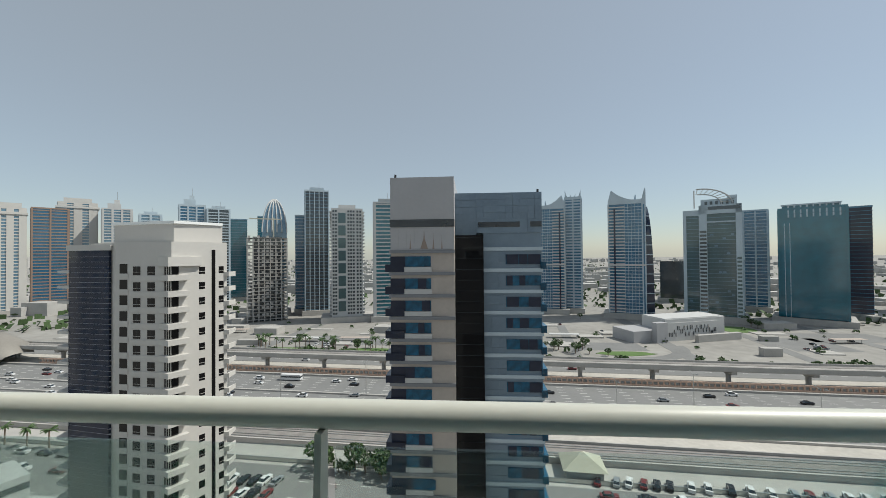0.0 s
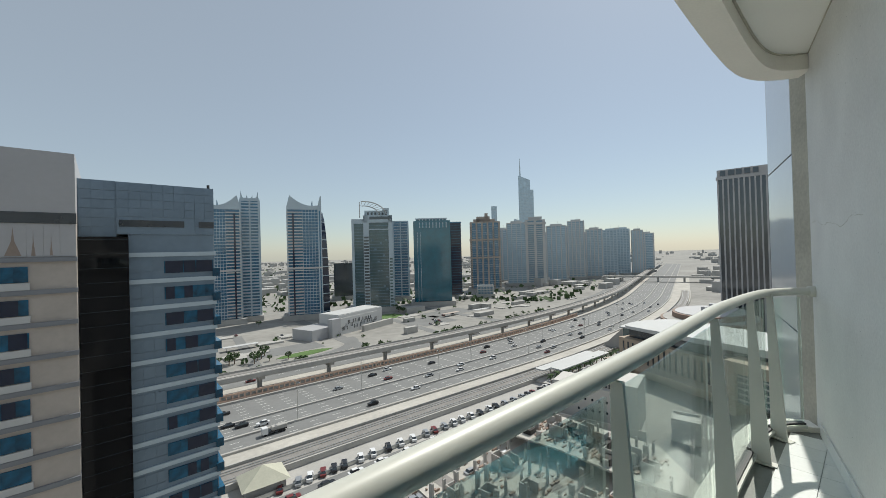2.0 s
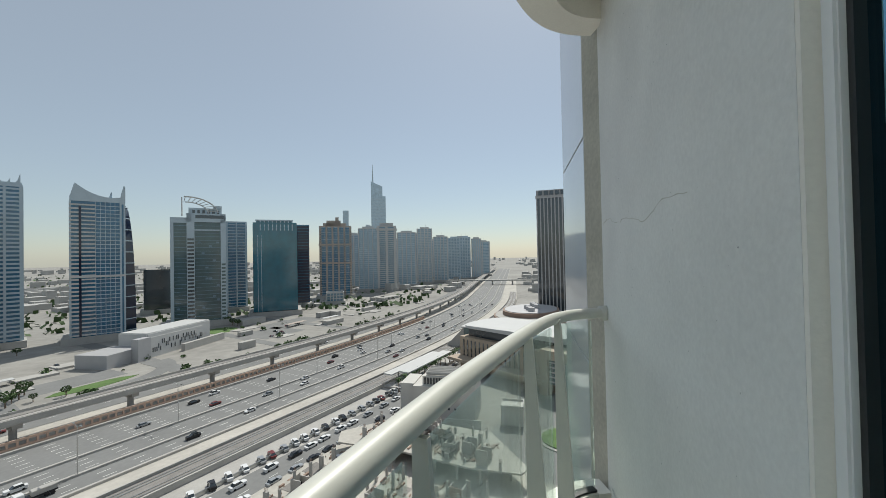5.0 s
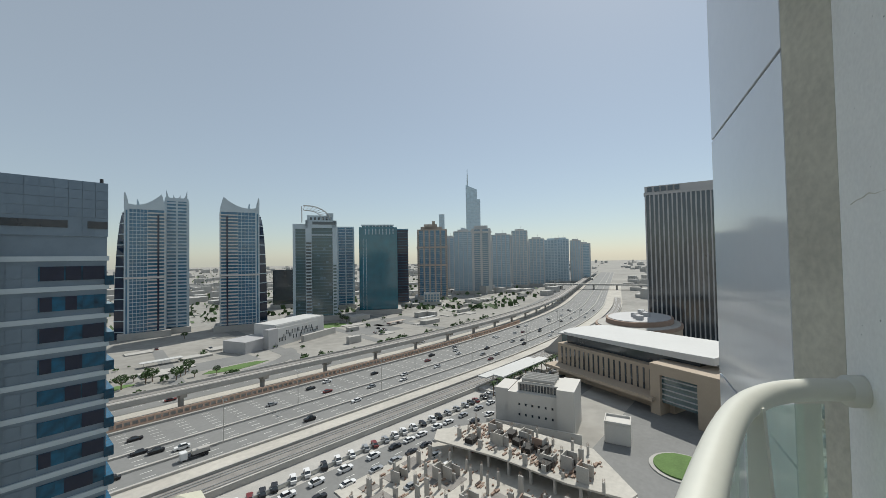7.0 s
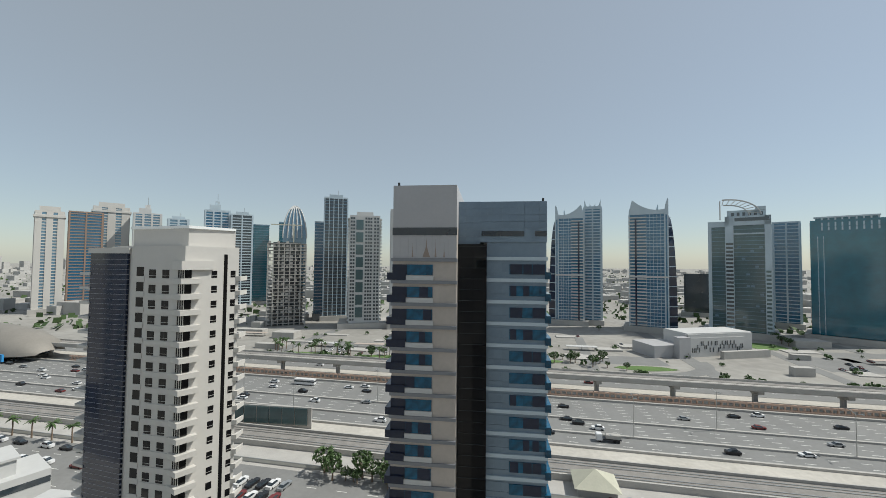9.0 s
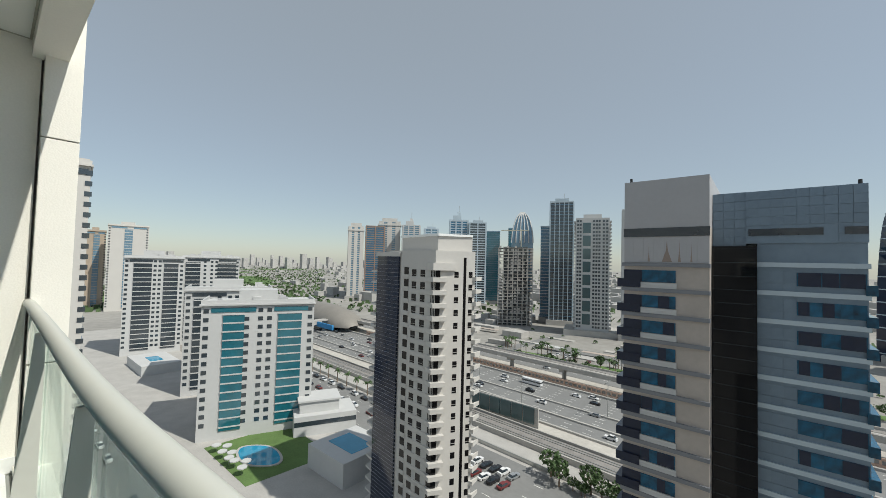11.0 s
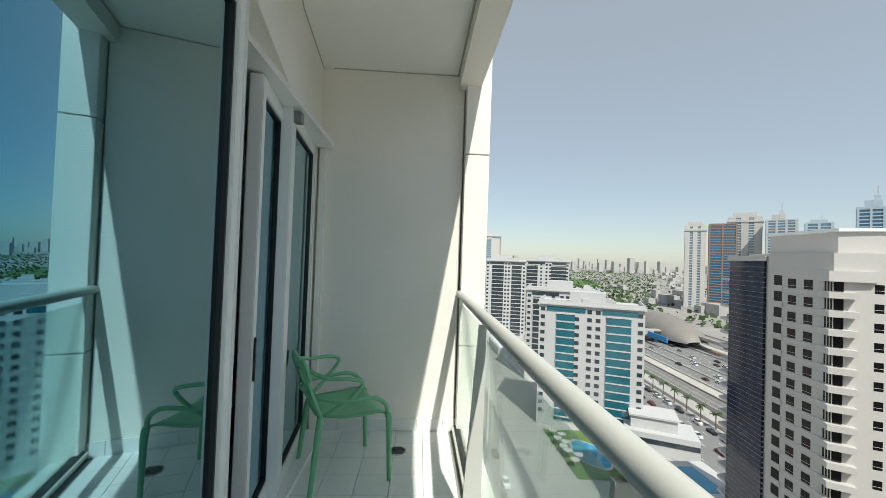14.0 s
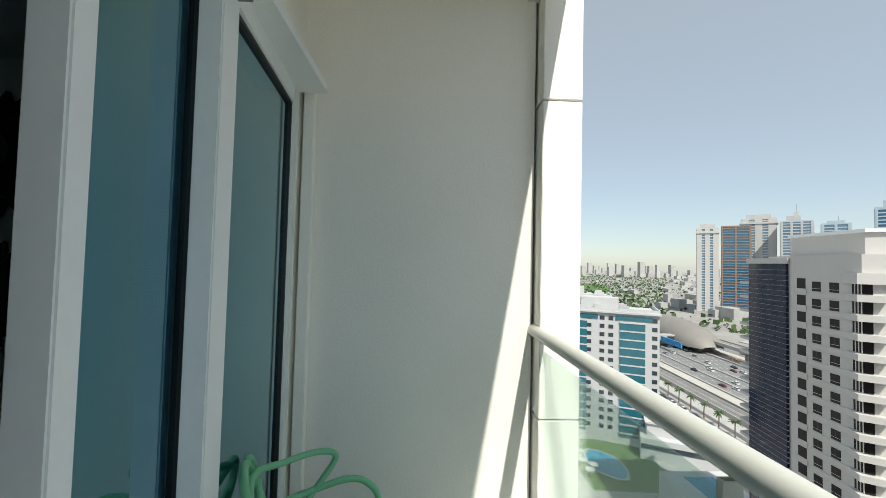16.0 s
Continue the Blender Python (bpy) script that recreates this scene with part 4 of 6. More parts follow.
part("pale_glazing", boxes(((-8, -0.6, 72), (18.2, -0.31, 92.5))), M_GMID, teal)
for x in (-17, -13.5):
    part("stripe", boxes(((x, -0.8, 4), (x + 0.5, -0.3, 88))), M_PALE, teal)
me_tl = data_of("floor_line", boxes(((-18.3, -0.7, 0), (18.3, -0.32, 0.25))), M_GBLUE)
for k in range(24):
    piece("floor_line", me_tl, teal, (0, 0, 6 + 3.6 * k))
tower("dark blue glass twin tower", 357, 377, 17, 103, -43, M_GNAVY, M_GBLUE, sill=0.4, group=JLT)
sal = tower("salmon stone and blue glass tower with stone belts", 445, 401, 46, 108, -48, M_GBLUE, M_PALE, sill=0.5, piers=6, pier_w=2.6, pier_mat=M_ORANGE, group=JLT)
for z in (52, 80):
    part("stone_belt", boxes(((-24.5, -1.6, z), (24.5, 38, z + 2.6))), M_ORANGE, sal)
for x0, x1, h in ((-18, 16, 6), (-13, 8, 10), (0, 5, 15)):
    part("crown_block", boxes(((x0, 4, 108), (x1, 30, 108 + h))), M_ORANGE, sal)
me_sw = data_of("small_window", boxes(((-0.7, -1.0, 0), (0.7, -0.6, 1.5))), M_GDARK)
for k in range(26):
    for x in (-21.7, 21.7, 13.0):
        piece("small_window", me_sw, sal, (x, 0, 7 + 3.7 * k))
# the first of this pair has distance haze in its glass colour
tower("pale blue tower with curved glass front", 540, 413, 33, 110, -54, M_GPALEHAZE, M_PALE, sill=0.8, piers=5, pier_w=1.0, pier_mat=M_WHITE, crown="plant", group=JLT)
tower("pale blue tower with curved glass front", 559, 387, 33, 114, -54, M_GMID, M_WHITE, sill=1.0, piers=3, pier_w=4, crown="arches", group=JLT)
bow = thing("curved_tower", "pale blue glass tower with a white curved crest", "tower", JLT, pose(566, 420, G, 0, 0, -54))
part("body", boxes(((-13, 0, 0), (13, 24, 100))), M_GBLUE, bow)
bm = bmesh.new()
prof = [(-14 + 28 * k / 12, 100 + 20 * math.cos(k / 12 * math.pi / 2) ** 0.8) for k in range(13)]
lo0, hi0 = [bm.verts.new((x, -0.8, 100)) for x, z in prof], [bm.verts.new((x, -0.8, z)) for x, z in prof]
lo1, hi1 = [bm.verts.new((x, 10, 100)) for x, z in prof], [bm.verts.new((x, 10, z)) for x, z in prof]
for i in range(12):
    bm.faces.new((lo0[i], lo0[i + 1], hi0[i + 1], hi0[i]))
    bm.faces.new((lo1[i + 1], lo1[i], hi1[i], hi1[i + 1]))
    bm.faces.new((hi0[i], hi0[i + 1], hi1[i + 1], hi1[i]))
bm.faces.new((lo0[0], hi0[0], hi1[0], lo1[0]))
part("crest", bm, M_PALE, bow)
me_bf = data_of("floor_band", boxes(((-13.4, -0.5, 0), (13.4, 24.4, 1.0))), M_WHITE)
for k in range(24):
    piece("floor_band", me_bf, bow, (0, 0, 8 + 3.9 * k))
# far rows and slim tower: the glass colour is paled to stand for haze
for lab, x, y, w, h, r, gl in (("pale grey apartment tower with haze-paled glass", 646, 400, 37, 107, -58, M_GPALEHAZE), ("white apartment tower with haze-paled glass", 716, 398, 32, 118, -61, M_GPALEHAZE), ("pale grey apartment tower with haze-paled glass", 768, 386, 32, 102, -63, M_GPALEHAZE),
                               ("blue tower with haze-paled glass", 817, 375, 29, 100, -65, M_GPALEHAZE), ("blue tower with haze-paled glass", 862, 366, 26, 103, -67, M_GPALEHAZE), ("pale grey apartment tower with haze-paled glass", 897, 350, 24, 100, -69, M_GHAZE)):
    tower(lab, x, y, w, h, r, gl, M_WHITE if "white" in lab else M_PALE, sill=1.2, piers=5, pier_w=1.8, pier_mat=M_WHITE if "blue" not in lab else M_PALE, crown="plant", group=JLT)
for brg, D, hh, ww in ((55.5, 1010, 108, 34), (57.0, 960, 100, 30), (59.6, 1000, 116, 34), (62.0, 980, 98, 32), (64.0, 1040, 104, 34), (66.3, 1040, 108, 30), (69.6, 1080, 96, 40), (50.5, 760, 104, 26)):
    tower("pale grey apartment tower with haze-paled glass", D * math.sin(radians(brg)), D * math.cos(radians(brg)), ww, hh, -brg, M_GPALEHAZE, M_PALE, sill=1.3, piers=3, pier_w=2.5, pier_mat=M_WHITE, crown="plant", floor=4.2, group=JLT)
tower("slim distant tower with haze-paled glass", 759, 650, 14, 178, -49, M_GHAZE, M_PALE, sill=0.8, group=JLT)
tower("small cylindrical office block with glass front", 385, 349, 21, 15, -48, M_GMID, M_WHITE, sill=0.8, piers=6, pier_w=0.8, base=4, group=JLT)
tower("low dark glass block", 253, 499, 27, 50, -27, M_GDARK, M_GDARK, sill=0.4, group=JLT)

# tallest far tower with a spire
alm = thing("spire_tower", "tall stepped tower in haze-paled blue with a spire", "tower", at=pose(1045, 755, G, 0, 0, -54))
# both shafts wear the glass colour lightened for haze
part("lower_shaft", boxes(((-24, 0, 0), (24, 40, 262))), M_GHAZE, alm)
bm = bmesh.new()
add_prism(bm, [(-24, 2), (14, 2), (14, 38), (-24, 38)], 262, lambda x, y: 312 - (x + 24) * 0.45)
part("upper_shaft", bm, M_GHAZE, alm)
part("spire", tube([(-18, 20, 300), (-18, 20, 372)], [3, 0.6], 8), M_PALE, alm)
me = data_of("floor_band", boxes(((-24.4, -0.4, 0), (24.4, 40.4, 1.0))), M_PALE)
for k in range(50):
    piece("floor_band", me, alm, (0, 0, 10 + 5 * k))

# towers with one bowed sail-shaped side, a gridded bay, a banded bay and a horned crest
def sail_tower(label, at, h, way, shaft=32.5, bulge=7.0):
    """way: 1 bows to the local +x side, -1 to the other."""
    ob = thing("sail_tower", label, "tower", JLT, at)
    e, f = shaft / 2, 26.0

    def flat(x0, y0, z0, x1, y1, z1):
        xs = sorted((x0 * way, x1 * way))
        return ((xs[0], y0, z0), (xs[1], y1, z1))

    def bow(z):
        return e + bulge * math.sqrt(max(0.0, 1 - (z / h) ** 2.2))

    part("glass", boxes(flat(-e, 0, 0, e, f, h)), M_GBLUE, ob)
    bm = bmesh.new()
    rows = [[bm.verts.new((x * way, y, h * k / 20)) for x, y in ((e - .1, 1), (bow(h * k / 20), 6), (bow(h * k / 20), 20), (e - .1, 25))] for k in range(21)]
    for p, q in zip(rows, rows[1:]):
        for k in range(3):
            bm.faces.new((p[k], p[k + 1], q[k + 1], q[k]))
    part("bowed_glass", bm, M_GNAVY, ob)
    # stile between the bow and the grid
    part("stile", boxes(flat(e - 3.2, -0.9, 0, e + 0.2, 0.4, h + 1)), M_PALE, ob)
    part("stile_glass", boxes(flat(e - 2.1, -1.0, 4, e - 0.9, -0.5, h - 1)), M_GBLUE, ob)
    part("edge", boxes(flat(-e - 0.3, -0.3, 0, -e + 0.9, 0.5, h)), M_PALE, ob)
    cut = -e + shaft * 0.45
    band = data_of("floor_band", boxes(flat(-e - 0.3, -0.9, 0, cut, 0.5, 1.15), flat(-e - 0.3, 0.5, 0, -e + 0.2, f, 1.15)), M_WHITE)
    line = data_of("floor_line", boxes(flat(cut, -0.25, 0, e - 3.2, 0.3, 0.55)), M_PALE)
    n = int((h - 6) / 3.05)
    for k in range(n):
        z = 6 + 3.05 * k
        piece("floor_band", band, ob, (0, 0, z))
        piece("floor_line", line, ob, (0, 0, z))
        if k % 3 == 0:
            pts = [(x * way, y) for x, y in ((e - .1, 0.8), (bow(z) + 0.2, 5.9), (bow(z) + 0.2, 20.1), (e - .1, 25.2))]
            part("bow_band", prism(pts, z, z + 0.7), M_PALE, ob)
    mull = data_of("mullion", boxes(((-0.14, -0.3, 5), (0.14, 0.3, h))), M_PALE)
    for k in range(6):
        piece("mullion", mull, ob, (way * (cut + (e - 3.2 - cut) * k / 5), 0, 0))
    part("belt", boxes(flat(-e - 0.4, -1.1, h * 0.46, e + 0.3, 0.4, h * 0.46 + 1.6)), M_WHITE, ob)
    part("dark_bay", boxes(flat(cut * 0.4 - e * 0.6 - 0.7, -1.0, 5, cut * 0.4 - e * 0.6 + 0.7, -0.6, h - 4)), M_GNAVY, ob)
    # crest: a hollow curve rising to a horn at each end, with two fins behind
    bm = bmesh.new()
    arc = [(-e + 3 + (shaft - 6) * k / 14, h + 2.5 + 11.5 * (1 - k / 14) ** 2.2 + 2.0 * (k / 14) ** 3) for k in range(15)]
    prof = [(-e, h), (e, h)] + [(e, h + 2)] + arc[::-1] + [(-e, h + 3)]
    f0, f1 = [bm.verts.new((x * way, -0.4, z)) for x, z in prof], [bm.verts.new((x * way, 1.6, z)) for x, z in prof]
    for i in range(len(prof)):
        j = (i + 1) % len(prof)
        bm.faces.new((f0[i], f0[j], f1[j], f1[i]))
    bm.faces.new(f0)
    bm.faces.new(f1[::-1])
    part("crest", bm, M_PALE, ob)
    for x, w, t, y in ((e - 1.5, 3.6, 14.5, -0.6), (-e + 1.6, 3.0, 13.5, 3.0), (e - 9, 2.6, 10.5, 12.0), (-e + 9, 2.2, 9.0, 18.0)):
        bm = bmesh.new()
        vs = [bm.verts.new((way * (x + dx), y + dy, z)) for dy in (0, 2.0) for dx, z in ((-w / 2, h), (w / 2, h), (w / 2, h + t * 0.9), (w * 0.25, h + t), (-w * 0.25, h + t * 0.5))]
        for q in ((0, 1, 2, 3, 4), (9, 8, 7, 6, 5), (0, 5, 6, 1), (1, 6, 7, 2), (2, 7, 8, 3), (3, 8, 9, 4), (4, 9, 5, 0)):
            bm.faces.new([vs[i] for i in q])
        part("horn", bm, M_PALE, ob)
    part("podium", boxes(((-e * 1.3, -4, 0), (e * 1.3, f + 4, 5.2))), M_CONC, ob)
    return ob


sail_tower("pale banded tower with a bowed glass side and horned roof", pose(149, 376, G, 0, 0, -22), 110, 1)
sail_tower("blue tower with a bowed side and a curved horned crest", pose(84, 407, G, 0, 0, -13), 110, -1, 28)

# office tower in a pale stone frame with a lattice crest
fr = thing("framed_tower", "dark green glass tower in a pale frame with lattice crest", "office tower", JLT, pose(219, 363, G, 0, 0, -31))
part("glass", boxes(((-20.5, 0.6, 0), (21, 34, 99))), M_GGREEN, fr)
part("frame_column", boxes(((-22, -0.6, 0), (-19.4, 34.4, 97))), M_PALE, fr)
part("frame_column", boxes(((-9.5, -1.4, 0), (-3.4, 1.0, 106))), M_PALE, fr)
part("frame_column", boxes(((17.6, -1.4, 0), (22, 34.4, 106))), M_PALE, fr)
part("frame_beam", boxes(((-22, -0.6, 97), (-9.5, 34.4, 102))), M_PALE, fr)
part("frame_beam", boxes(((-9.5, -1.4, 98), (22, 1.0, 106)), ((-9.5, 1.0, 99), (22, 34, 105))), M_PALE, fr)
part("top_recess", boxes(((-2.6, -1.6, 101.6), (20.5, -1.3, 104.6))), M_GDARK, fr)
part("loggia", boxes(((-3.4, -0.8, 90), (17.6, 0.5, 91.2))), M_PALE, fr)
me_cb = data_of("column_window", boxes(((-9.0, -1.7, 0), (-3.8, -1.3, 1.9))), M_GDARK)
me_cr = data_of("column_window", boxes(((18.2, -1.7, 0), (21.4, -1.3, 1.7))), M_GGREEN)
me_fl = data_of("floor_line", boxes(((-19.4, 0.3, 0), (17.6, 0.7, 0.4))), M_GMID)
me_rb = data_of("balcony", boxes(((22, 2, 0), (23.4, 30, 0.9))), M_PALE)
for k in range(27):
    z = 6 + 3.4 * k
    piece("floor_line", me_fl, fr, (0, 0, z))
    if z < 84:
        piece("column_window", me_cb, fr, (0, 0, z))
        piece("balcony", me_rb, fr, (0, 0, z))
    if z < 58:
        piece("column_window", me_cr, fr, (0, 0, z))
r7 = random.Random(6)
me_lw = data_of("drawn_blind", boxes(((0, 0.45, 0), (2.4, 0.7, 1.6))), M_GMID)
for k in range(14):
    piece("drawn_blind", me_lw, fr, (r7.choice((-17.5, -1, 2, 5, 8, 11, 14)), 0, 6.8 + 3.4 * r7.randrange(3, 22)))
part("plant_room", boxes(((-8, 6, 105), (19, 28, 112)), ((12, 4, 112), (19, 20, 114.5))), M_PALE, fr)
for k in range(6):
    part("plant_opening", boxes(((-5 + 4 * k, 5.7, 107), (-3 + 4 * k, 6.1, 110))), M_GDARK, fr)
for y in (3.0, 5.5):
    part("crest_arch", tube([(-9 + 25 * math.sin(a), y, 106 + 16 * math.cos(a)) for a in [k * math.pi / 2 / 12 - 0.1 for k in range(13)]], 0.5, 6), M_WHITE, fr)
    part("crest_arch", tube([(-9 + 17 * math.sin(a), y, 106 + 11 * math.cos(a)) for a in [k * math.pi / 2 / 12 - 0.1 for k in range(13)]], 0.4, 6), M_WHITE, fr)
for k in range(9):
    a = -0.15 + k * 0.18
    part("crest_spoke", tube([(-9 + 17 * math.sin(a), 4, 106 + 11 * math.cos(a)), (-9 + 25 * math.sin(a + 0.1), 4, 106 + 16 * math.cos(a + 0.1))], 0.3, 5), M_WHITE, fr)
part("crest_post", boxes(((-13.5, 2.6, 104), (-12.6, 6, 121))), M_WHITE, fr)
part("podium", boxes(((-27, -4, 0), (27, 38, 5.2))), M_CONC, fr)

# dome-crowned tower and the bare concrete frame before it
crown = thing("bullet_tower", "blue tower with a pointed ribbed dome", "tower", JLT, pose(-207, 387, G, 0, 0, 28))
part("shaft", boxes(((-12, 0, 0), (12, 24, 88))), M_GMID, crown)
bm = bmesh.new()
rings = []
for k in range(9):
    q = k / 8
    s = 12 * math.sqrt(max(0.02, 1 - q ** 1.8))
    rings.append([bm.verts.new((s * cx, 12 + s * cy, 88 + 36 * q)) for cx, cy in ((-1, -1), (0, -1.02), (1, -1), (1, 1), (0, 1.02), (-1, 1))])
for r, s in zip(rings, rings[1:]):
    for k in range(6):
        bm.faces.new((r[k], r[(k + 1) % 6], s[(k + 1) % 6], s[k]))
bm.faces.new(rings[-1])
part("dome", bm, M_GMID, crown)
for j in range(6):
    f = -1 + 2 * j / 5
    part("rib", tube([(f * 12 * math.sqrt(max(0.02, 1 - (k / 8) ** 1.8)), 11.6 - 12 * math.sqrt(max(0.02, 1 - (k / 8) ** 1.8)), 88 + 36 * k / 8) for k in range(9)], 0.7, 6), M_WHITE, crown)
part("podium", boxes(((-16, -3, 0), (16, 27, 6))), M_CONC, crown)
unf = thing("unfinished_tower", "bare concrete tower frame under construction", "building site", at=pose(-196, 353, G, 0, 0, 29))
part("core", boxes(((-13, 6, 0), (13, 22, 82))), M_GDARK, unf)
me = data_of("slab", boxes(((-18, 0, 0), (18, 28, 0.5))), M_CONC)
me2 = data_of("column", boxes(((-0.5, 0, 0), (0.5, 1.0, 80))), M_CONC)
me3 = data_of("infill", boxes(((0, 0.6, 0), (2.2, 0.9, 2.0))), M_CONC)
for k in range(24):
    piece("slab", me, unf, (0, 0, 3.4 * k + 2))
    for j in range(9):
        if rng.random() < 0.5:
            piece("infill", me3, unf, (-17 + 4 * j, 0, 3.4 * k + 2.5))
for k in range(8):
    piece("column", me2, unf, (-17.5 + 5 * k, 0.2, 0))
crane = thing("tower_crane", "yellow tower crane on the concrete frame", "crane", at=pose(-200, 372, G + 82, 0, 0, 29))
part("mast", boxes(((-0.6, -0.6, 0), (0.6, 0.6, 20))), M_YELLOW, crane)
part("jib", boxes(((-22, -0.5, 18), (8, 0.5, 19))), M_YELLOW, crane)

# white checkered tower
chk = thing("white_tower", "white apartment tower with dark window column", "tower", JLT, pose(-118, 355, G, 0, 0, 19))
part("body", boxes(((-14.5, 0, 0), (14.5, 26, 108))), M_WHITE, chk)
me_w = data_of("window", boxes(((-0.9, -0.15, 0), (0.9, 0.2, 1.9))), M_GDARK)
me_b = data_of("balcony", boxes(((0, -0.2, 0), (1.8, 24, 1.1))), M_WHITE)
me_d = data_of("dark_bay", boxes(((-3.4, -0.3, 0), (3.4, 0.2, 9.6))), M_GGREEN)
for k in range(30):
    z = 7 + 3.35 * k
    for x in (-12.6, -10.3, 1.2, 3.6, 6.0, 9.6, 12.4):
        piece("window", me_w, chk, (x, 0, z))
    piece("balcony", me_b, chk, (14.5, 0.5, z))
    piece("balcony", me_b, chk, (-16.3, 0.5, z))
for k in range(8):
    piece("dark_bay", me_d, chk, (-4.8, 0, 10 + 12 * k))
part("roof_block", boxes(((-8, 6, 108), (8, 20, 112))), M_WHITE, chk)
part("podium", boxes(((-24, -6, 0), (26, 30, 5))), M_CONC, chk)

# dark ribbed office tower to the east
ema = thing("ribbed_tower", "dark office tower with pale upright ribs", "office tower", at=pose(336, 44, G, 0, 0, -82))
part("glass", boxes(((-29, 0, 0), (29, 40, 110))), M_GDARK, ema)
part("cornice", boxes(((-29.6, -0.6, 110), (29.6, 40.6, 112)), ((-29, 0.2, 112), (29, 39.8, 117))), M_GREYPANEL, ema)
me = data_of("rib", boxes(((-0.45, -1.0, 0), (0.45, 0.4, 110))), M_GREYPANEL)
for k in range(20):
    piece("rib", me, ema, (-28.5 + 3 * k, 0, 0))
for k, w in enumerate((3.0, 3.6, 3.2, 3.2, 3.0)):
    part("sign_bar", boxes(((-27 + 4.6 * k, -0.5, 112.6), (-27 + 4.6 * k + w, 0.0, 116.2))), M_GDARK, ema)

# ---- near grey tower ----
gt = thing("grey_tower", "beige and blue-grey panelled apartment tower with dark glass slot", "apartment tower")
part("west_block", boxes(((-10.8, 48.2, G), (-2.5, 70, 5.9))), M_BEIGE, gt)
part("west_top_band", boxes(((-10.85, 48.0, 4.95), (-2.45, 48.19, 5.92))), M_GDARK, gt)
part("west_cap", boxes(((-10.8, 48.05, 5.92), (-2.5, 66, 11.4))), M_GREYPANEL, gt)
for k in range(8):
    part("west_panel", boxes(((-10.8 + 1.0375 * k, 48.1, 2.0), (-9.772 + 1.0375 * k, 48.2, 4.94))), M_GREYPANEL, gt)
part("slot_glass", boxes(((-2.5, 50.2, G), (1.3, 69, 3.9))), M_BLACKGL, gt)
part("slot_upper", boxes(((-2.5, 51.2, 3.9), (0.4, 69, 9.7))), M_BLUEGREY, gt)
part("east_block", boxes(((1.3, 51.2, G), (9.1, 70, 4.2))), M_BLUEGREY, gt)
part("east_cap", boxes(((0.4, 51.0, 4.2), (9.15, 69, 9.65))), M_BLUEGREY, gt)
part("east_louvre", boxes(((0.6, 50.88, 5.0), (6.2, 51.0, 5.7)), ((7.6, 50.88, 5.0), (9.1, 51.0, 5.7))), M_GDARK, gt)
me_p = data_of("panel", boxes(((0.02, 0, 0.02), (0.95, 0.05, 0.88))), M_BLUEGREY)
for i in range(9):
    for k in range(6):
        if not (k == 0 or k == 1) or i == 7:
            piece("panel", me_p, gt, (0.42 + 0.97 * i, 50.94, 4.25 + 0.9 * k))
for i in range(3):
    for k in range(6):
        piece("panel", me_p, gt, (-2.48 + 0.96 * i, 51.14, 4.0 + 0.94 * k))
me_band = data_of("west_band", boxes(((-11.0, 47.95, 0), (-2.45, 49.2, 0.42))), M_GREYBAND)
me_win = data_of("west_window", boxes(((-8.9, 48.1, 0), (-5.55, 48.25, 1.35))), M_TURQ)
me_bal = data_of("balcony_glass", boxes(((-11.5, 47.9, 0), (-9.0, 50.5, 0.95))), M_GNAVY)
me_void = data_of("balcony_opening", boxes(((-10.85, 48.15, 0), (-8.9, 50.5, 1.35))), M_GNAVY)
me_spd = data_of("spandrel", boxes(((-9.0, 48.0, 0), (-5.45, 48.2, 0.62))), M_WHITE)
# navy and turquoise pieces imitate broken reflections across the windows
me_pane = [data_of("window_pane", boxes(((0, 0, 0), (w, 0.06, 1.33))), m) for m in (M_GNAVY, M_GNAVY, M_TURQ) for w in (0.8, 1.1, 1.6)]
r8 = random.Random(17)
me_eb = data_of("east_band", boxes(((1.25, 50.95, 0), (9.25, 51.25, 0.46))), M_PALE)
me_ew = data_of("east_window", boxes(((4.3, 51.1, 0), (9.0, 51.22, 1.35))), M_TURQ)
me_ec = data_of("corner_balcony", boxes(((8.9, 50.9, 0), (9.65, 56, 0.95))), M_TURQ)
me_pe = data_of("panel", boxes(((0.02, 0, 0.02), (0.97, 0.05, 1.2))), M_BLUEGREY)
for k in range(20):
    z = 1.55 - 2.86 * k
    piece("west_band", me_band, gt, (0, 0, z))
    piece("west_window", me_win, gt, (0, 0, z - 1.75))
    piece("spandrel", me_spd, gt, (0, 0, z - 2.42))
    piece("window_pane", r8.choice(me_pane), gt, (-8.85, 48.04 + 0.002, z - 1.74))
    piece("window_pane", r8.choice(me_pane), gt, (r8.choice((-7.2, -7.15, -6.7)) - 0.05, 48.05, z - 1.74))
    piece("window_pane", r8.choice(me_pane), gt, (4.4, 51.05, z - 1.59))
    piece("window_pane", r8.choice(me_pane), gt, (6.1, 51.05, z - 1.59))
    piece("window_pane", r8.choice(me_pane), gt, (7.3, 51.04, z - 1.59))
    piece("balcony_opening", me_void, gt, (0, 0, z - 1.75))
    piece("balcony_glass", me_bal, gt, (0, 0, z - 2.4))
    piece("east_band", me_eb, gt, (0, 0, z + 0.25))
    piece("east_window", me_ew, gt, (0, 0, z - 1.6))
    piece("corner_balcony", me_ec, gt, (0, 0, z - 2.2))
    if k < 12:
        for i in range(3):
            for j in (0, 1):
                piece("panel", me_pe, gt, (1.3 + 1.0 * i, 51.14, z - 2.55 + 1.26 * j))
for k in range(30):
    part("slot_mullion", boxes(((-2.45, 50.14, 3.6 - 1.43 * k), (1.28, 50.2, 3.63 - 1.43 * k))), M_GDARK, gt)
bm = bmesh.new()
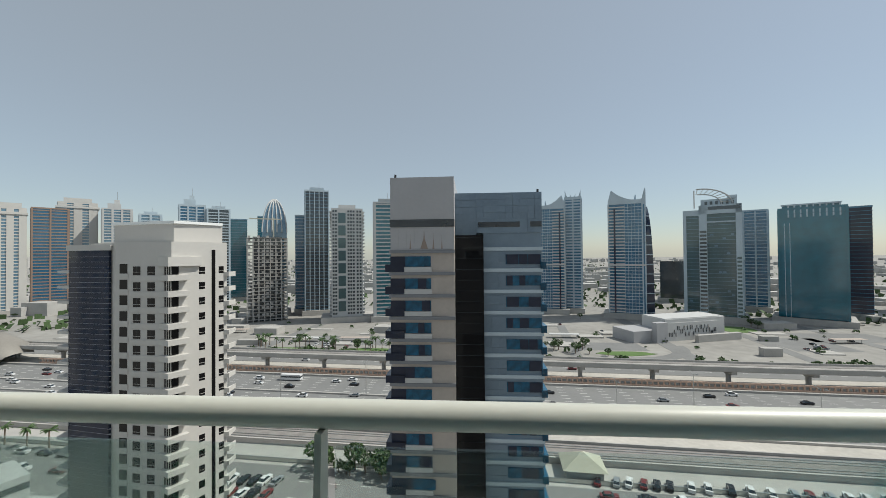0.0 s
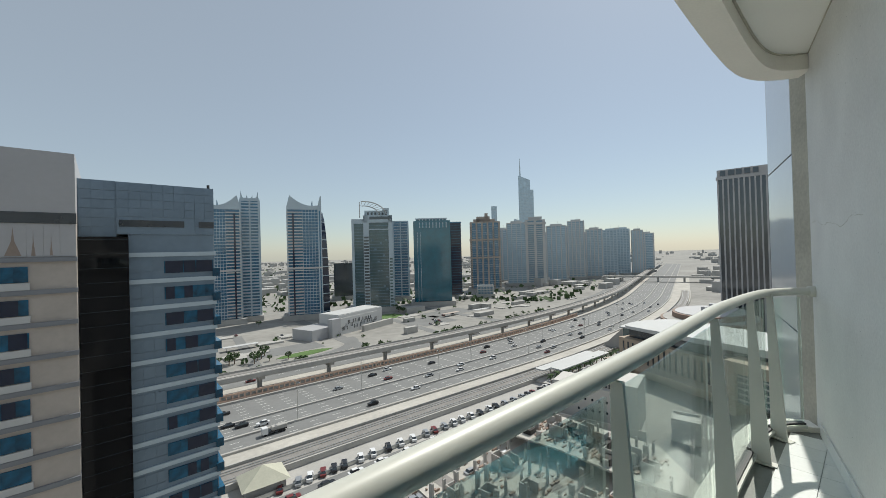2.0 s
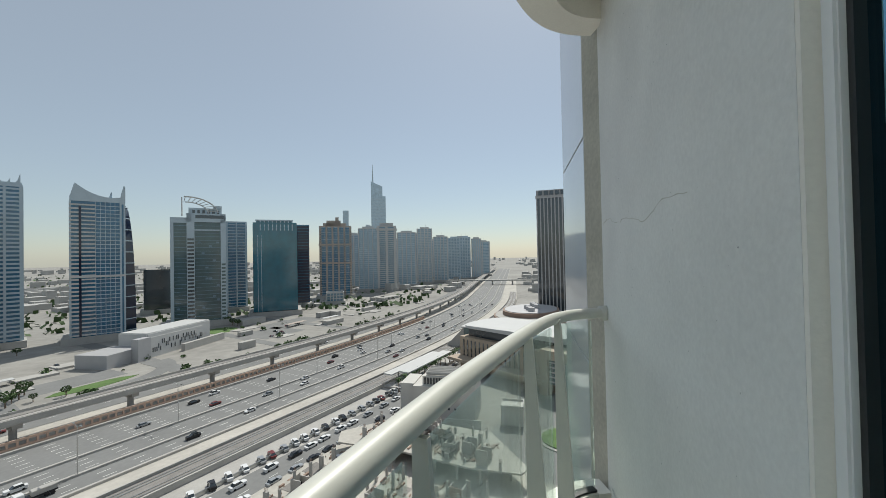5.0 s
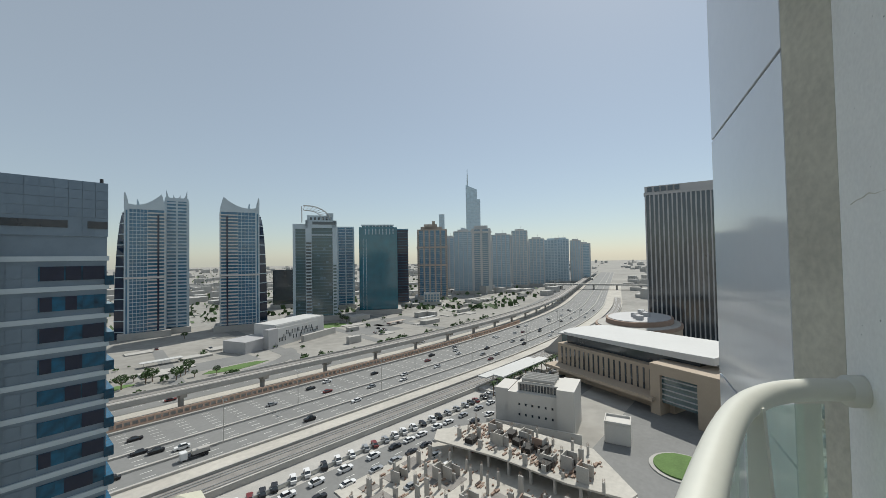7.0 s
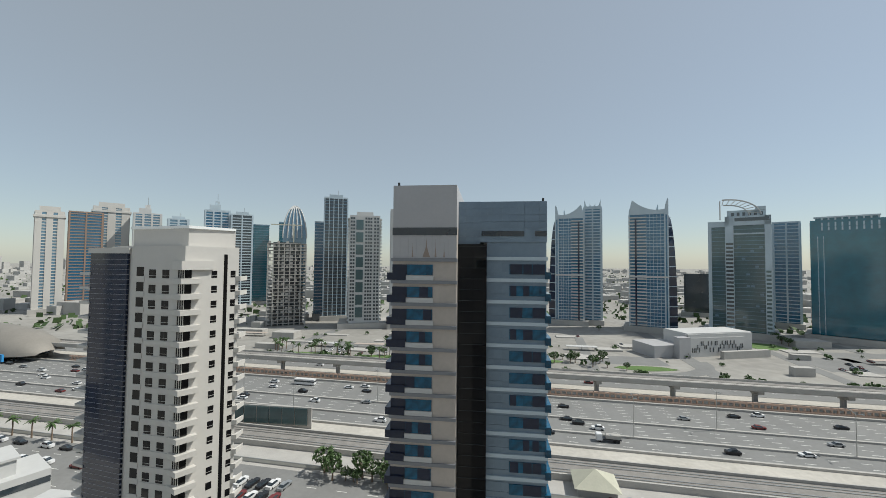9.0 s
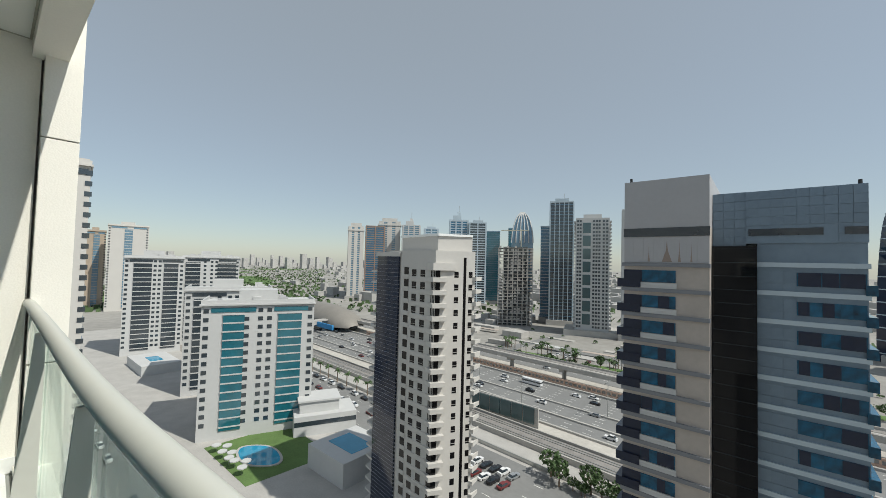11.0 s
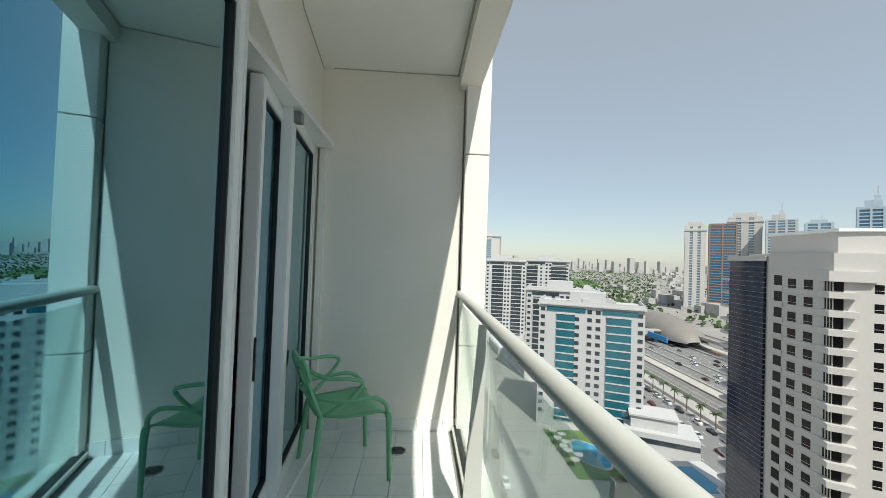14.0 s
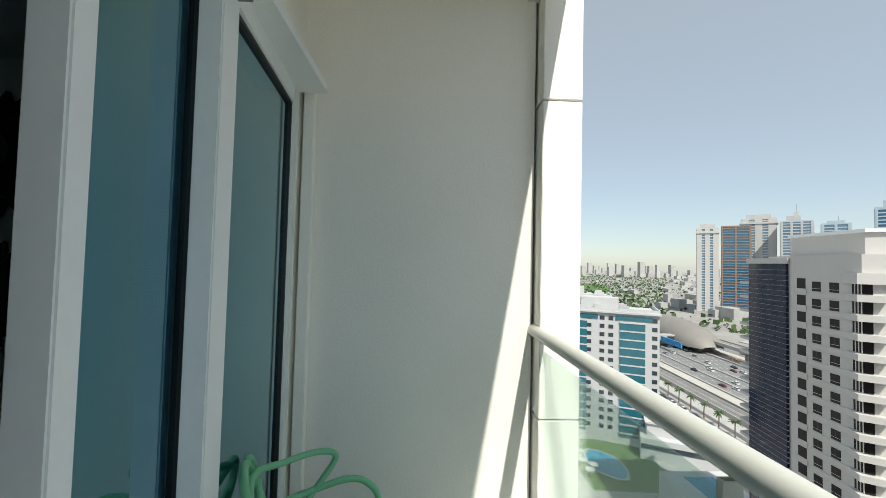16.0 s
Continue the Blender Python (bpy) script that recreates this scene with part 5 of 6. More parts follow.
for cx, w, z0, z1 in ((-6.4, 0.5, 2.1, 4.6), (-8.2, 0.12, 2.1, 4.2), (-5.2, 0.14, 2.1, 4.5), (-4.1, 0.1, 2.1, 4.3)):
    bm.faces.new([bm.verts.new(q) for q in ((cx - w, 48.094, z0), (cx + w, 48.094, z0), (cx + w * 0.2, 48.094, (z0 + z1) / 2), (cx, 48.094, z1), (cx - w * 0.2, 48.094, (z0 + z1) / 2))])
part("rust_stain", bm, M_BROWNSTAIN, gt, "faded rust streak")
part("roof_light", tube([(-10.2, 48.6, 11.4), (-10.2, 48.6, 11.9)], 0.15, 8), M_BLACK, gt)
part("roof_light", tube([(8.7, 51.4, 9.65), (8.7, 51.4, 10.1)], 0.15, 8), M_BLACK, gt)

# ---- near white tower ----
wt = thing("white_apartment_tower", "cream apartment tower with corner balconies and dark glass bay", "apartment tower")


def turned(p):
    """The tower's own plan turned into the street grid."""
    c, s = math.cos(radians(7)), math.sin(radians(7))
    return Vector((p[0] * c - p[1] * s + 1.66, p[0] * s + p[1] * c - 0.14))


WC, WB, WA, WD = (turned(p) for p in ((-46, 68), (-40.4, 75.5), (-57.0, 70.2), (-67.6, 73.1)))
back1, back2 = turned((-53, 95)), turned((-66, 94))
TOP = 4.0
part("body", prism([WC, WB, back1, back2, turned((-66, 76)), WA], G, TOP), M_CREAM, wt)
part("roof_block", prism([turned((-47.5, 71)), turned((-42.3, 77.5)), turned((-51, 90)), turned((-61, 90)), turned((-61, 75))], TOP, 7.4), M_CREAM, wt)
part("glass_bay", prism([turned((-58.5, 70.6)), WD, turned((-66, 90)), turned((-58, 88))], G, 2.6), M_GNAVY, wt)
part("bay_cap", prism([turned((-58.0, 70.3)), turned((-68, 73.0)), turned((-66.5, 90)), turned((-58, 88))], 2.6, 3.6), M_CREAM, wt)


def along(p, q, s):
    return p + (q - p) * s


def on_face(p, q, s, w, z0, z1, out, back=0.4):
    """A box on the wall from p to q, centred at s metres along it."""
    d = (q - p).normalized()
    n = Vector((d.y, -d.x))
    a = p + d * (s - w / 2)
    b = p + d * (s + w / 2)
    return prism([a - n * back, b - n * back, b + n * out, a + n * out], z0, z1)


LA, LB, LD = (WA - WC).length, (WB - WC).length, (WD - WA).length
me_wa = data_of("window", on_face(WA, WC, 4.3, 1.5, 0, 1.55, 0.03), M_BLACKGL)
me_wa2 = data_of("window", on_face(WA, WC, 7.2, 1.5, 0, 1.55, 0.03), M_BLACKGL)
me_rec = data_of("recess_window", on_face(WA, WC, 1.6, 1.6, 0, 2.0, 0.02), M_BLACKGL)
me_rail = data_of("recess_rail", on_face(WA, WC, 1.6, 2.0, 0, 0.9, 0.12), M_CREAM)
me_door = data_of("balcony_door", prism([along(WC, WA, 0.12), along(WC, WB, 0.12), along(WC, WB, 0.12) + Vector((0.1, -0.15)), WC + Vector((0.1, -0.08)), along(WC, WA, 0.12) + Vector((0, -0.08))], 0.1, 1.75), M_BLACKGL)
me_balc = data_of("balcony", prism([along(WC, WA, 0.20) + Vector((0, -0.2)), WC + Vector((0.3, -1.1)), along(WC, WB, 0.26) + Vector((0.9, -0.5)), along(WC, WB, 0.26), along(WC, WA, 0.20)], 0, 0.95), M_CREAM)
me_wb = data_of("window", on_face(WC, WB, 4.9, 1.0, 0, 1.3, 0.03), M_BLACKGL)
me_wb2 = data_of("window", on_face(WC, WB, 8.3, 0.9, 0, 1.3, 0.03), M_BLACKGL)
me_sb = data_of("side_balcony", prism([along(WC, WB, 0.93), WB + Vector((0.6, -0.3)), WB + Vector((0.2, 2.4)), WB], 0, 0.9), M_CREAM)
me_gb = data_of("glass_line", on_face(along(WD, WA, 0.0), WA, LD / 2 - 0.6, LD - 1.0, 0, 0.03, 0.04), M_GREYPANEL)
me_db = data_of("bay_balcony", prism([turned((-70.3, 73.9)), turned((-67.4, 72.9)), turned((-68, 80)), turned((-71, 82))], 0, 0.5), M_CREAM)
me_tr = [data_of("transom", on_face(p, q, sx, wd, 0.4, 0.45, 0.06), M_CREAM) for p, q, sx, wd in ((WA, WC, 4.3, 1.5), (WA, WC, 7.2, 1.5), (WC, WB, 4.9, 1.0), (WC, WB, 8.3, 0.9))]
me_mu = [data_of("mullion", on_face(p, q, sx, 0.05, 0.45, 1.55, 0.05), M_GDARK) for p, q, sx in ((WA, WC, 4.3), (WA, WC, 7.2))]
bm = bmesh.new()
for q in (0.0, 0.04, 0.08, 0.12):
    c = along(WC, WA, q)
    add_prism(bm, [(c.x - 0.06, c.y - 0.14), (c.x + 0.06, c.y - 0.14), (c.x + 0.06, c.y - 0.02), (c.x - 0.06, c.y - 0.02)], 0.1, 1.75)
me_br = data_of("balcony_door_frame", bm, M_CREAM)
me_fb = data_of("face_band", on_face(WA, WC, 6.6, 7.0, 0, 0.8, 0.16), M_CREAM)
for k in range(22):
    z = -0.55 - 2.79 * k
    if k < 14:
        for me in me_tr:
            piece("transom", me, wt, (0, 0, z - 1.3))
        for me in me_mu:
            piece("mullion", me, wt, (0, 0, z - 1.3))
        piece("balcony_door_frame", me_br, wt, (0, 0, z - 1.3))
    for nm, me in (("window", me_wa), ("window", me_wa2), ("window", me_wb), ("window", me_wb2), ("recess_window", me_rec), ("balcony_door", me_door)):
        piece(nm, me, wt, (0, 0, z - 1.3))
    piece("recess_rail", me_rail, wt, (0, 0, z - 1.9))
    piece("balcony", me_balc, wt, (0, 0, z - 2.25))
    piece("side_balcony", me_sb, wt, (0, 0, z - 2.0))
    piece("bay_balcony", me_db, wt, (0, 0, z - 1.0))
    for j in range(3):
        piece("glass_line", me_gb, wt, (0, 0, z + 2.0 - 0.93 * j))
    piece("face_band", me_fb, wt, (0, 0, z - 2.25))
part("dark_slot", on_face(WC, WB, 6.9, 0.65, G, 2.6, 0.03), M_BLACKGL, wt)
part("roof_rail", prism([turned((-47.2, 70.6)), turned((-42.1, 77.3)), turned((-42.3, 77.5)), turned((-47.4, 70.9))], 7.4, 7.9), M_FRAME, wt)
part("roof_rail", prism([turned((-61.3, 74.6)), turned((-47.3, 70.7)), turned((-47.3, 70.9)), turned((-61.3, 74.8))], 7.4, 7.9), M_FRAME, wt)
part("corner_canopy", prism([along(WC, WA, 0.22) + Vector((0, -0.3)), WC + Vector((0.4, -1.2)), along(WC, WB, 0.5) + Vector((0.5, -0.4)), along(WC, WB, 0.5), along(WC, WA, 0.22)], -0.3, 1.3), M_CREAM, wt)

# ---- western blocks ----
def block(label, x, y, w, d, h, rot, glass, wall, bays, floor=3.0):
    """A white apartment block with glazed bays between solid walls and a balustraded roof."""
    ob = thing("apartment_block", label, "apartment block", "white blocks along the street", pose(x, y, G, 0, 0, rot))
    part("body", boxes(((-w / 2, 0, 0), (w / 2, d, h))), wall, ob)
    part("roof_house", boxes(((-w * 0.2, d * 0.2, h), (w * 0.15, d * 0.6, h + 4.5))), wall, ob)
    part("parapet", boxes(((-w / 2 - .2, -.2, h), (w / 2 + .2, .2, h + 1.2)), ((-w / 2 - .2, .2, h), (-w / 2 + .2, d, h + 1.2)), ((w / 2 - .2, .2, h), (w / 2 + .2, d, h + 1.2))), wall, ob)
    rr = random.Random(int(abs(x) + w))
    for k in range(9):
        cx, cy, cs = rr.uniform(-w * .42, w * .36), rr.uniform(1.5, d - 4), rr.uniform(0.9, 2.2)
        part("roof_unit", boxes(((cx, cy, h), (cx + cs * 1.6, cy + cs, h + rr.uniform(0.8, 2.4)))), M_GREYPANEL if k % 2 else wall, ob)
    part("top_glazing", boxes(((-w * 0.42, -0.25, h - 3.0), (-w * 0.04, 0.2, h - 1.4))), glass, ob)
    part("top_glazing", boxes(((w * 0.12, -0.25, h - 3.0), (w * 0.44, 0.2, h - 1.4))), glass, ob)
    part("cornice", boxes(((-w / 2 - .5, -0.9, h - 0.6), (w / 2 + .5, d + .4, h - 0.02))), wall, ob)
    for a, b in bays:
        part("glazed_bay", boxes(((a * w, -0.35, 3), (b * w, 0.3, h - 4))), glass, ob)
    me_s = [data_of("bay_line", boxes(((a * w - .1, -0.5, 0), (b * w + .1, 0.2, 0.45))), wall) for a, b in bays]
    me_v = data_of("window", boxes(((-0.8, -0.1, 0), (0.8, 0.2, 1.4))), M_GDARK)
    me_side = data_of("side_window", boxes(((w / 2 - .2, -1.2, 0), (w / 2 + .12, 1.2, 1.5)), ((-w / 2 - .12, -1.2, 0), (-w / 2 + .2, 1.2, 1.5))), M_GBLUE)
    solid_x = [x0 for x0 in (-0.46, -0.12, 0.0, 0.08, 0.46) if not any(a - 0.02 < x0 < b + 0.02 for a, b in bays)]
    z = 4.0
    while z < h - 3:
        for me in me_s:
            piece("bay_line", me, ob, (0, 0, z))
        for sx in solid_x:
            piece("window", me_v, ob, (sx * w, 0, z + 0.8))
        for sy in (0.2, 0.5, 0.8):
            piece("side_window", me_side, ob, (0, d * sy, z + 0.8))
        z += floor
    return ob


block("white hotel block with teal glazed bays", -138, 64, 37, 20, 47, 65, M_GTEAL, M_WHITE, ((-0.32, -0.14), (0.16, 0.38)))
block("white apartment block with blue bays", -192, 74, 36, 24, 48, 68, M_GDARK, M_WHITE, ((-0.4, -0.2), (0.2, 0.42)))
block("white apartment block with dark balconies", -300, 69, 31, 22, 62, 77, M_GDARK, M_WHITE, ((-0.35, -0.05), (0.15, 0.4)))
block("white apartment block with dark balconies", -311, 106, 36, 22, 63, 71, M_GDARK, M_WHITE, ((-0.45, -0.2), (0.1, 0.44)))
block("tall beige apartment tower with windows", -549, 100, 36, 24, 96, 80, M_GMID, M_CREAM, ((-0.1, 0.1),))
block("beige stone apartment tower", -593, 78, 18, 20, 90, 82, M_GMID, M_TAN, ((-0.1, 0.2),))
block("slim cream apartment tower", -147, 13, 9, 20, 89, 84, M_GDARK, M_CREAM, ((-0.45, -0.42),))

pool = thing("swimming_pool", "blue outdoor pool with a pale rim", "pool", at=pose(-122, 58, G))
ell = [(8.5 * math.cos(k * math.tau / 28) * (1 + 0.15 * math.sin(k * 0.45)), 5 * math.sin(k * math.tau / 28)) for k in range(28)]
part("rim", prism([(x * 1.1, y * 1.14) for x, y in ell], 0, 0.35), M_CONC, pool)
part("water", prism(ell, 0.3, 0.38), M_WATER, pool)
solid("ground_lawn", prism([(-140, 48), (-108, 48), (-106, 74), (-138, 76)], G + 0.04, G + 0.1), M_LAWN, "green lawn around the pool", kind="structure")
pool2 = thing("swimming_pool", "small blue rooftop pool", "pool", at=pose(-262, 62, G))
part("rim", boxes(((-16, -9, 0), (16, 9, 5))), M_WHITE, pool2)
part("water", boxes(((-6, -3, 5.0), (6, 3, 5.08))), M_WATER, pool2)
pool3 = thing("swimming_pool", "blue podium pool beside the tower", "pool", at=pose(-96, 74, G))
part("podium", boxes(((-9, -9, 0), (9, 9, 7))), M_WHITE, pool3)
part("water", boxes(((-6, -4, 7), (6, 4, 7.08))), M_WATER, pool3)
pav = thing("pavilion", "white low pavilion with a flat pale roof", "pavilion", at=pose(-126, 84, G, 0, 0, 64))
part("lower_block", boxes(((-11, -6, 0), (11, 8, 7))), M_WHITE, pav)
part("window_band", boxes(((-10.9, -6.1, 3.6), (10.9, -5.9, 5.2))), M_GDARK, pav)
part("roof_block", boxes(((-9, -3, 7), (5, 7, 11)), ((-9.6, -3.6, 11), (5.6, 7.6, 11.6))), M_WHITE, pav)
r2 = random.Random(8)
me_u = data_of("canopy", prism([(1.4 * math.cos(k * math.tau / 10), 1.4 * math.sin(k * math.tau / 10)) for k in range(10)], 2.2, 2.5), M_WHITE)
for k in range(8):
    ob = thing("parasol", "white garden parasol by the pool", "parasol", "pool parasols", pose(-134 + 4 * k * 0.7, 49 + r2.uniform(0, 3), G + 0.1))
    piece("canopy", me_u, ob, (0, 0, 0))
    part("pole", tube([(0, 0, 0), (0, 0, 2.25)], 0.05, 6), M_STEEL, ob)

# shell-roofed metro station and its bridge
stn = thing("metro_station", "bronze shell-roofed metro station", "metro station", at=pose(-335, 215, G, 0, 0, -4))
bm = bmesh.new()
rows = []
for i in range(15):
    u = -1 + 2 * i / 14
    row = []
    for j in range(11):
        v = math.pi * j / 10
        r = math.sqrt(max(0.01, 1 - abs(u) ** 2.4))
        row.append(bm.verts.new((u * 62, -math.cos(v) * 19 * (0.35 + 0.65 * r), 4 + math.sin(v) * 17 * r)))
    rows.append(row)
for a, b in zip(rows, rows[1:]):
    for j in range(10):
        bm.faces.new((a[j], a[j + 1], b[j + 1], b[j]))
part("shell", bm, M_BRONZE, stn, smooth=True)
part("glass_hall", boxes(((-40, -21, 0), (40, 16, 9))), M_GDARK, stn)
part("sign", boxes(((34, -26, 5), (66, -25, 9))), M_SIGN, stn, "bright blue hoarding")
br = thing("footbridge", "pale covered footbridge across the motorway", "footbridge", at=pose(-300, 190, G))
part("tube", boxes(((-3, -60, 6), (3, 22, 10))), M_CONC, br)
for y in (-55, -30, -8, 15):
    part("pier", boxes(((-1, y - 1, 0), (1, y + 1, 6))), M_CONC, br)

# ---- eastern blocks ----
lowb = thing("school_block", "low white building with slit windows", "low building", at=pose(136, 280, G, 0, 0, 18))
part("main", boxes(((0, 0, 0), (54, 22, 16))), M_WHITE, lowb, bevel=0.6)
part("white_front", boxes(((2, -0.5, 0), (46, 0.2, 13))), M_WHITE, lowb)
part("annex", boxes(((-24, 2, 0), (-0.2, 24, 8)), ((-9, -3, 0), (-0.2, 2, 14))), M_GREYPANEL, lowb)
part("forecourt_wall", boxes(((20, -9, 0), (58, -6, 5))), M_CONC, lowb)
r3 = random.Random(2)
me_s = data_of("slit_window", boxes(((-0.3, -0.7, 0), (0.3, -0.4, 3.0))), M_GDARK)
for k in range(30):
    piece("slit_window", me_s, lowb, (3.5 + 1.42 * k, 0, r3.choice((3.2, 5.2, 7.6))))

pump = thing("utility_building", "beige utility building with rooftop plant", "utility building", at=pose(128.4, 77, G, 0, 0, -77) @ Matrix.Diagonal((0.68, 0.66, 0.84, 1)))
part("main", boxes(((0, 0, 0), (34, 22, 15))), M_CREAM, pump)
part("end_tower", boxes(((-8, 2, 0), (-0.02, 20, 15.5))), M_CREAM, pump)
part("end_tower", boxes(((27, -2, 0), (36, 22.1, 19))), M_CREAM, pump)
part("upper_storey", boxes(((5, 3, 15), (27, 20, 19))), M_CREAM, pump)
part("yard_wall", boxes(((-10, -8, 0), (40, -7.5, 4))), M_CREAM, pump)
for k in range(12):
    part("louvre", boxes(((6 + 1.7 * k, 2.8, 15.4), (7.2 + 1.7 * k, 3.1, 18.4))), M_GDARK, pump)
for k in range(6):
    for z in (5, 9.5):
        part("window", boxes(((6 + 3.6 * k, -0.15, z), (7.0 + 3.6 * k, 0.2, z + 1.0))), M_GDARK, pump)
for k in range(5):
    part("duct", tube([(7, 5 + 3 * k, 20), (25, 5 + 3 * k, 20)], 0.8, 10), M_CONC, pump)
yard = thing("yard_block", "small white service block behind a wall", "service block", at=pose(140.5, 41, G, 0, 0, -77) @ Matrix.Diagonal((0.5, 0.6, 0.75, 1)))
part("main", boxes(((-8, -6, 0), (8, 6, 9))), M_CREAM, yard, bevel=0.4)
part("roof_edge", boxes(((-8.2, -6.2, 9), (8.2, -5.6, 10)), ((-8.2, 5.6, 9), (8.2, 6.2, 10)), ((-8.2, -5.6, 9), (-7.6, 5.6, 10)), ((7.6, -5.6, 9), (8.2, 5.6, 10))), M_CREAM, yard)

mall = thing("mall", "tan stone mall with dark slits and white roof", "shopping mall", at=pose(199, 88, G, 0, 0, -111))
part("main", boxes(((0, 0, 0), (62, 40, 17))), M_TAN, mall)
part("clerestory", boxes(((3, 4, 17), (70, 38, 22))), M_GDARK, mall)
bm = bmesh.new()
add_prism(bm, [(6 + 8 * math.cos(a), 18 + 18 * math.sin(a)) for a in [math.pi / 2 + math.pi * k / 10 for k in range(11)]] + [(76, 2), (76, 36)], 22, lambda x, y: 23.3 + 0.02 * x)
part("white_roof", bm, M_WHITE, mall)
me = data_of("slit", boxes(((-0.4, -0.2, 6), (0.4, 0.3, 15.5))), M_GDARK)
for k in range(18):
    piece("slit", me, mall, (3 + 2.9 * k, 0, 0))
part("portal", boxes(((56, -6, 0), (60, 10, 20)), ((74, -6, 0), (86, 10, 20)), ((60, -6, 16), (74, 10, 20))), M_TAN, mall)
part("portal_glass", boxes(((60, -4.5, 5), (74, 9, 16))), M_GGREEN, mall)
for k in range(5):
    part("portal_rail", boxes(((60, -4.8, 6 + 2.1 * k), (74, -4.5, 6.5 + 2.1 * k))), M_GREYPANEL, mall)
part("canopy", boxes(((-2, -8, 5.2), (58, -0.3, 6.6))), M_TAN, mall)
cin = thing("cinema_block", "round tan cinema block with a stepped flat roof", "cinema", at=pose(290, 70, G) @ Matrix.Diagonal((1, 1, 1.3, 1)))
ring = [(34 * math.cos(k * math.tau / 40), 26 * math.sin(k * math.tau / 40)) for k in range(40)]
part("drum", prism(ring, 0, 11.5), M_TAN, cin)
part("roof_rim", prism([(x * 1.02, y * 1.02) for x, y in ring], 11.5, 13), M_BROWN, cin)
part("roof", prism([(x * 0.97, y * 0.97) for x, y in ring], 12.9, 13.3), M_CONC, cin)
part("upper_ring", prism([(x * 0.8 + 3, y * 0.8) for x, y in ring], 13.3, 15.6), M_BROWN, cin)
part("upper_roof", prism([(x * 0.74 + 3, y * 0.74) for x, y in ring], 15.5, 15.9), M_GREYPANEL, cin)
for k in range(6):
    part("plant_unit", boxes(((-14 + 6 * k, -6 + 3 * (k % 3), 15.9), (-10 + 6 * k, -2 + 3 * (k % 3), 18))), M_GREYPANEL, cin)
for k in range(8):
    a = math.pi * (0.78 + 0.02 * k)
    part("sign_bar", tube([(34.3 * math.cos(a), 26.3 * math.sin(a), 9), (34.3 * math.cos(a), 26.3 * math.sin(a), 10.6)], 0.3, 6), M_GDARK, cin)
stop = thing("tram_stop", "white-roofed tram platform beside track", "tram stop", at=pose(178, road_y(178) - 50, G, 0, 0, -3))
part("roof", boxes(((-24, -2, 5.6), (22, 3, 6.2)), ((-20, -9, 6.4), (24, -3, 7.0))), M_WHITE, stop)
part("platform", boxes(((-26, -9, 0), (26, 3, 1.2))), M_CONC, stop)
for k in range(7):
    part("column", boxes(((-20 + 6.5 * k, -3, 1.2), (-19.5 + 6.5 * k, -2.5, 6.4))), M_STEEL, stop)
fb = thing("footbridge", "covered footbridge with arched end", "footbridge", at=pose(240, road_y(240) - 60, G))
part("tube", boxes(((-4, -24, 9), (4, 8, 14))), M_GGREEN, fb)
part("roof", boxes(((-4.6, -26, 14), (4.6, 10, 14.8))), M_WHITE, fb)
part("stair", prism([(-4, 8), (4, 8), (4, 22), (-4, 22)], 0, lambda x, y: 14 - (y - 8)), M_CONC, fb)
fly = thing("flyover", "concrete flyover crossing the motorway", "flyover", at=pose(745, 225, G, 0, 0, 20))
part("deck", boxes(((-6, -110, 8), (6, 120, 10.5))), M_CONC, fly)
for y in (-90, -50, -10, 30, 70, 110):
    part("pier", boxes(((-2, y - 1.5, 0), (2, y + 1.5, 8))), M_CONC, fly)
ring = thing("roundabout", "planted roundabout with a pale kerb", "roundabout", at=pose(134, 21, G))
circ = [(math.cos(k * math.tau / 32), math.sin(k * math.tau / 32)) for k in range(32)]
part("kerb", prism([(9 * x, 9 * y) for x, y in circ], 0, 0.4), M_CONC, ring)
part("planting", prism([(7.8 * x, 7.8 * y) for x, y in circ], 0.4, 0.8), M_LAWN, ring)
solid("road_mall", boxes(((108, -20, G), (196, 46, G + 0.05))), M_ROAD2, "forecourt road by the mall")
solid("pavement_site", prism([(56, 30), (104, 20), (121, 40), (119, 78), (99, 90), (62, 92)], G, G + 0.4), M_DUST, "pale concrete ground slab of the building site")

# half-built podium on the site: a raised deck on columns, starter columns, walls and formwork
site = random.Random(21)
deck = thing("site_deck", "half-built concrete podium deck on columns", "building site")
part("slab", prism([(94, 84), (97.5, 62), (97.5, 41), (100.5, 27), (104, 26), (119.5, 42), (117.5, 76), (100, 88)], G + 4.5, G + 5.0), M_DUST, deck)
me_dc = data_of("column", boxes(((-0.35, -0.35, 0.4), (0.35, 0.35, 4.5))), M_CONC)
for x, y in [(x, y) for x in (98.6, 104, 110, 115.5) for y in (31, 38, 45, 52, 59, 66, 73, 80)]:
    if not (y > 74 and x > 114 or y < 38 and x > 106 or y < 34 and x < 99):
        piece("column", me_dc, deck, (x, y, G))
# added wall in a dark colour, to deepen the dark under the deck
part("back_wall", prism([(112, 36), (113, 36), (112, 78), (111, 78)], G + 0.4, G + 4.5), M_TRACK, deck, "dark wall added behind the columns under the deck")
me_c = data_of("column", boxes(((-0.3, -0.3, 0), (0.3, 0.3, 1))), M_CONC)
me_bar = data_of("starter_bars", boxes(*[((x - .03, y - .03, 0), (x + .03, y + .03, 1.0)) for x in (-.22, .22) for y in (-.22, .22)]), M_BROWN)
cols = thing("site_columns", "bare concrete columns with rusty starter bars", "concrete columns")


def site_column(x, y, z, h):
    ob = piece("column", me_c, cols, (x, y, z))
    ob.scale = (site.choice((1, 1, 1.3)), site.choice((1, 1, 2.2)), h)
    piece("starter_bars", me_bar, cols, (x, y, z + h))


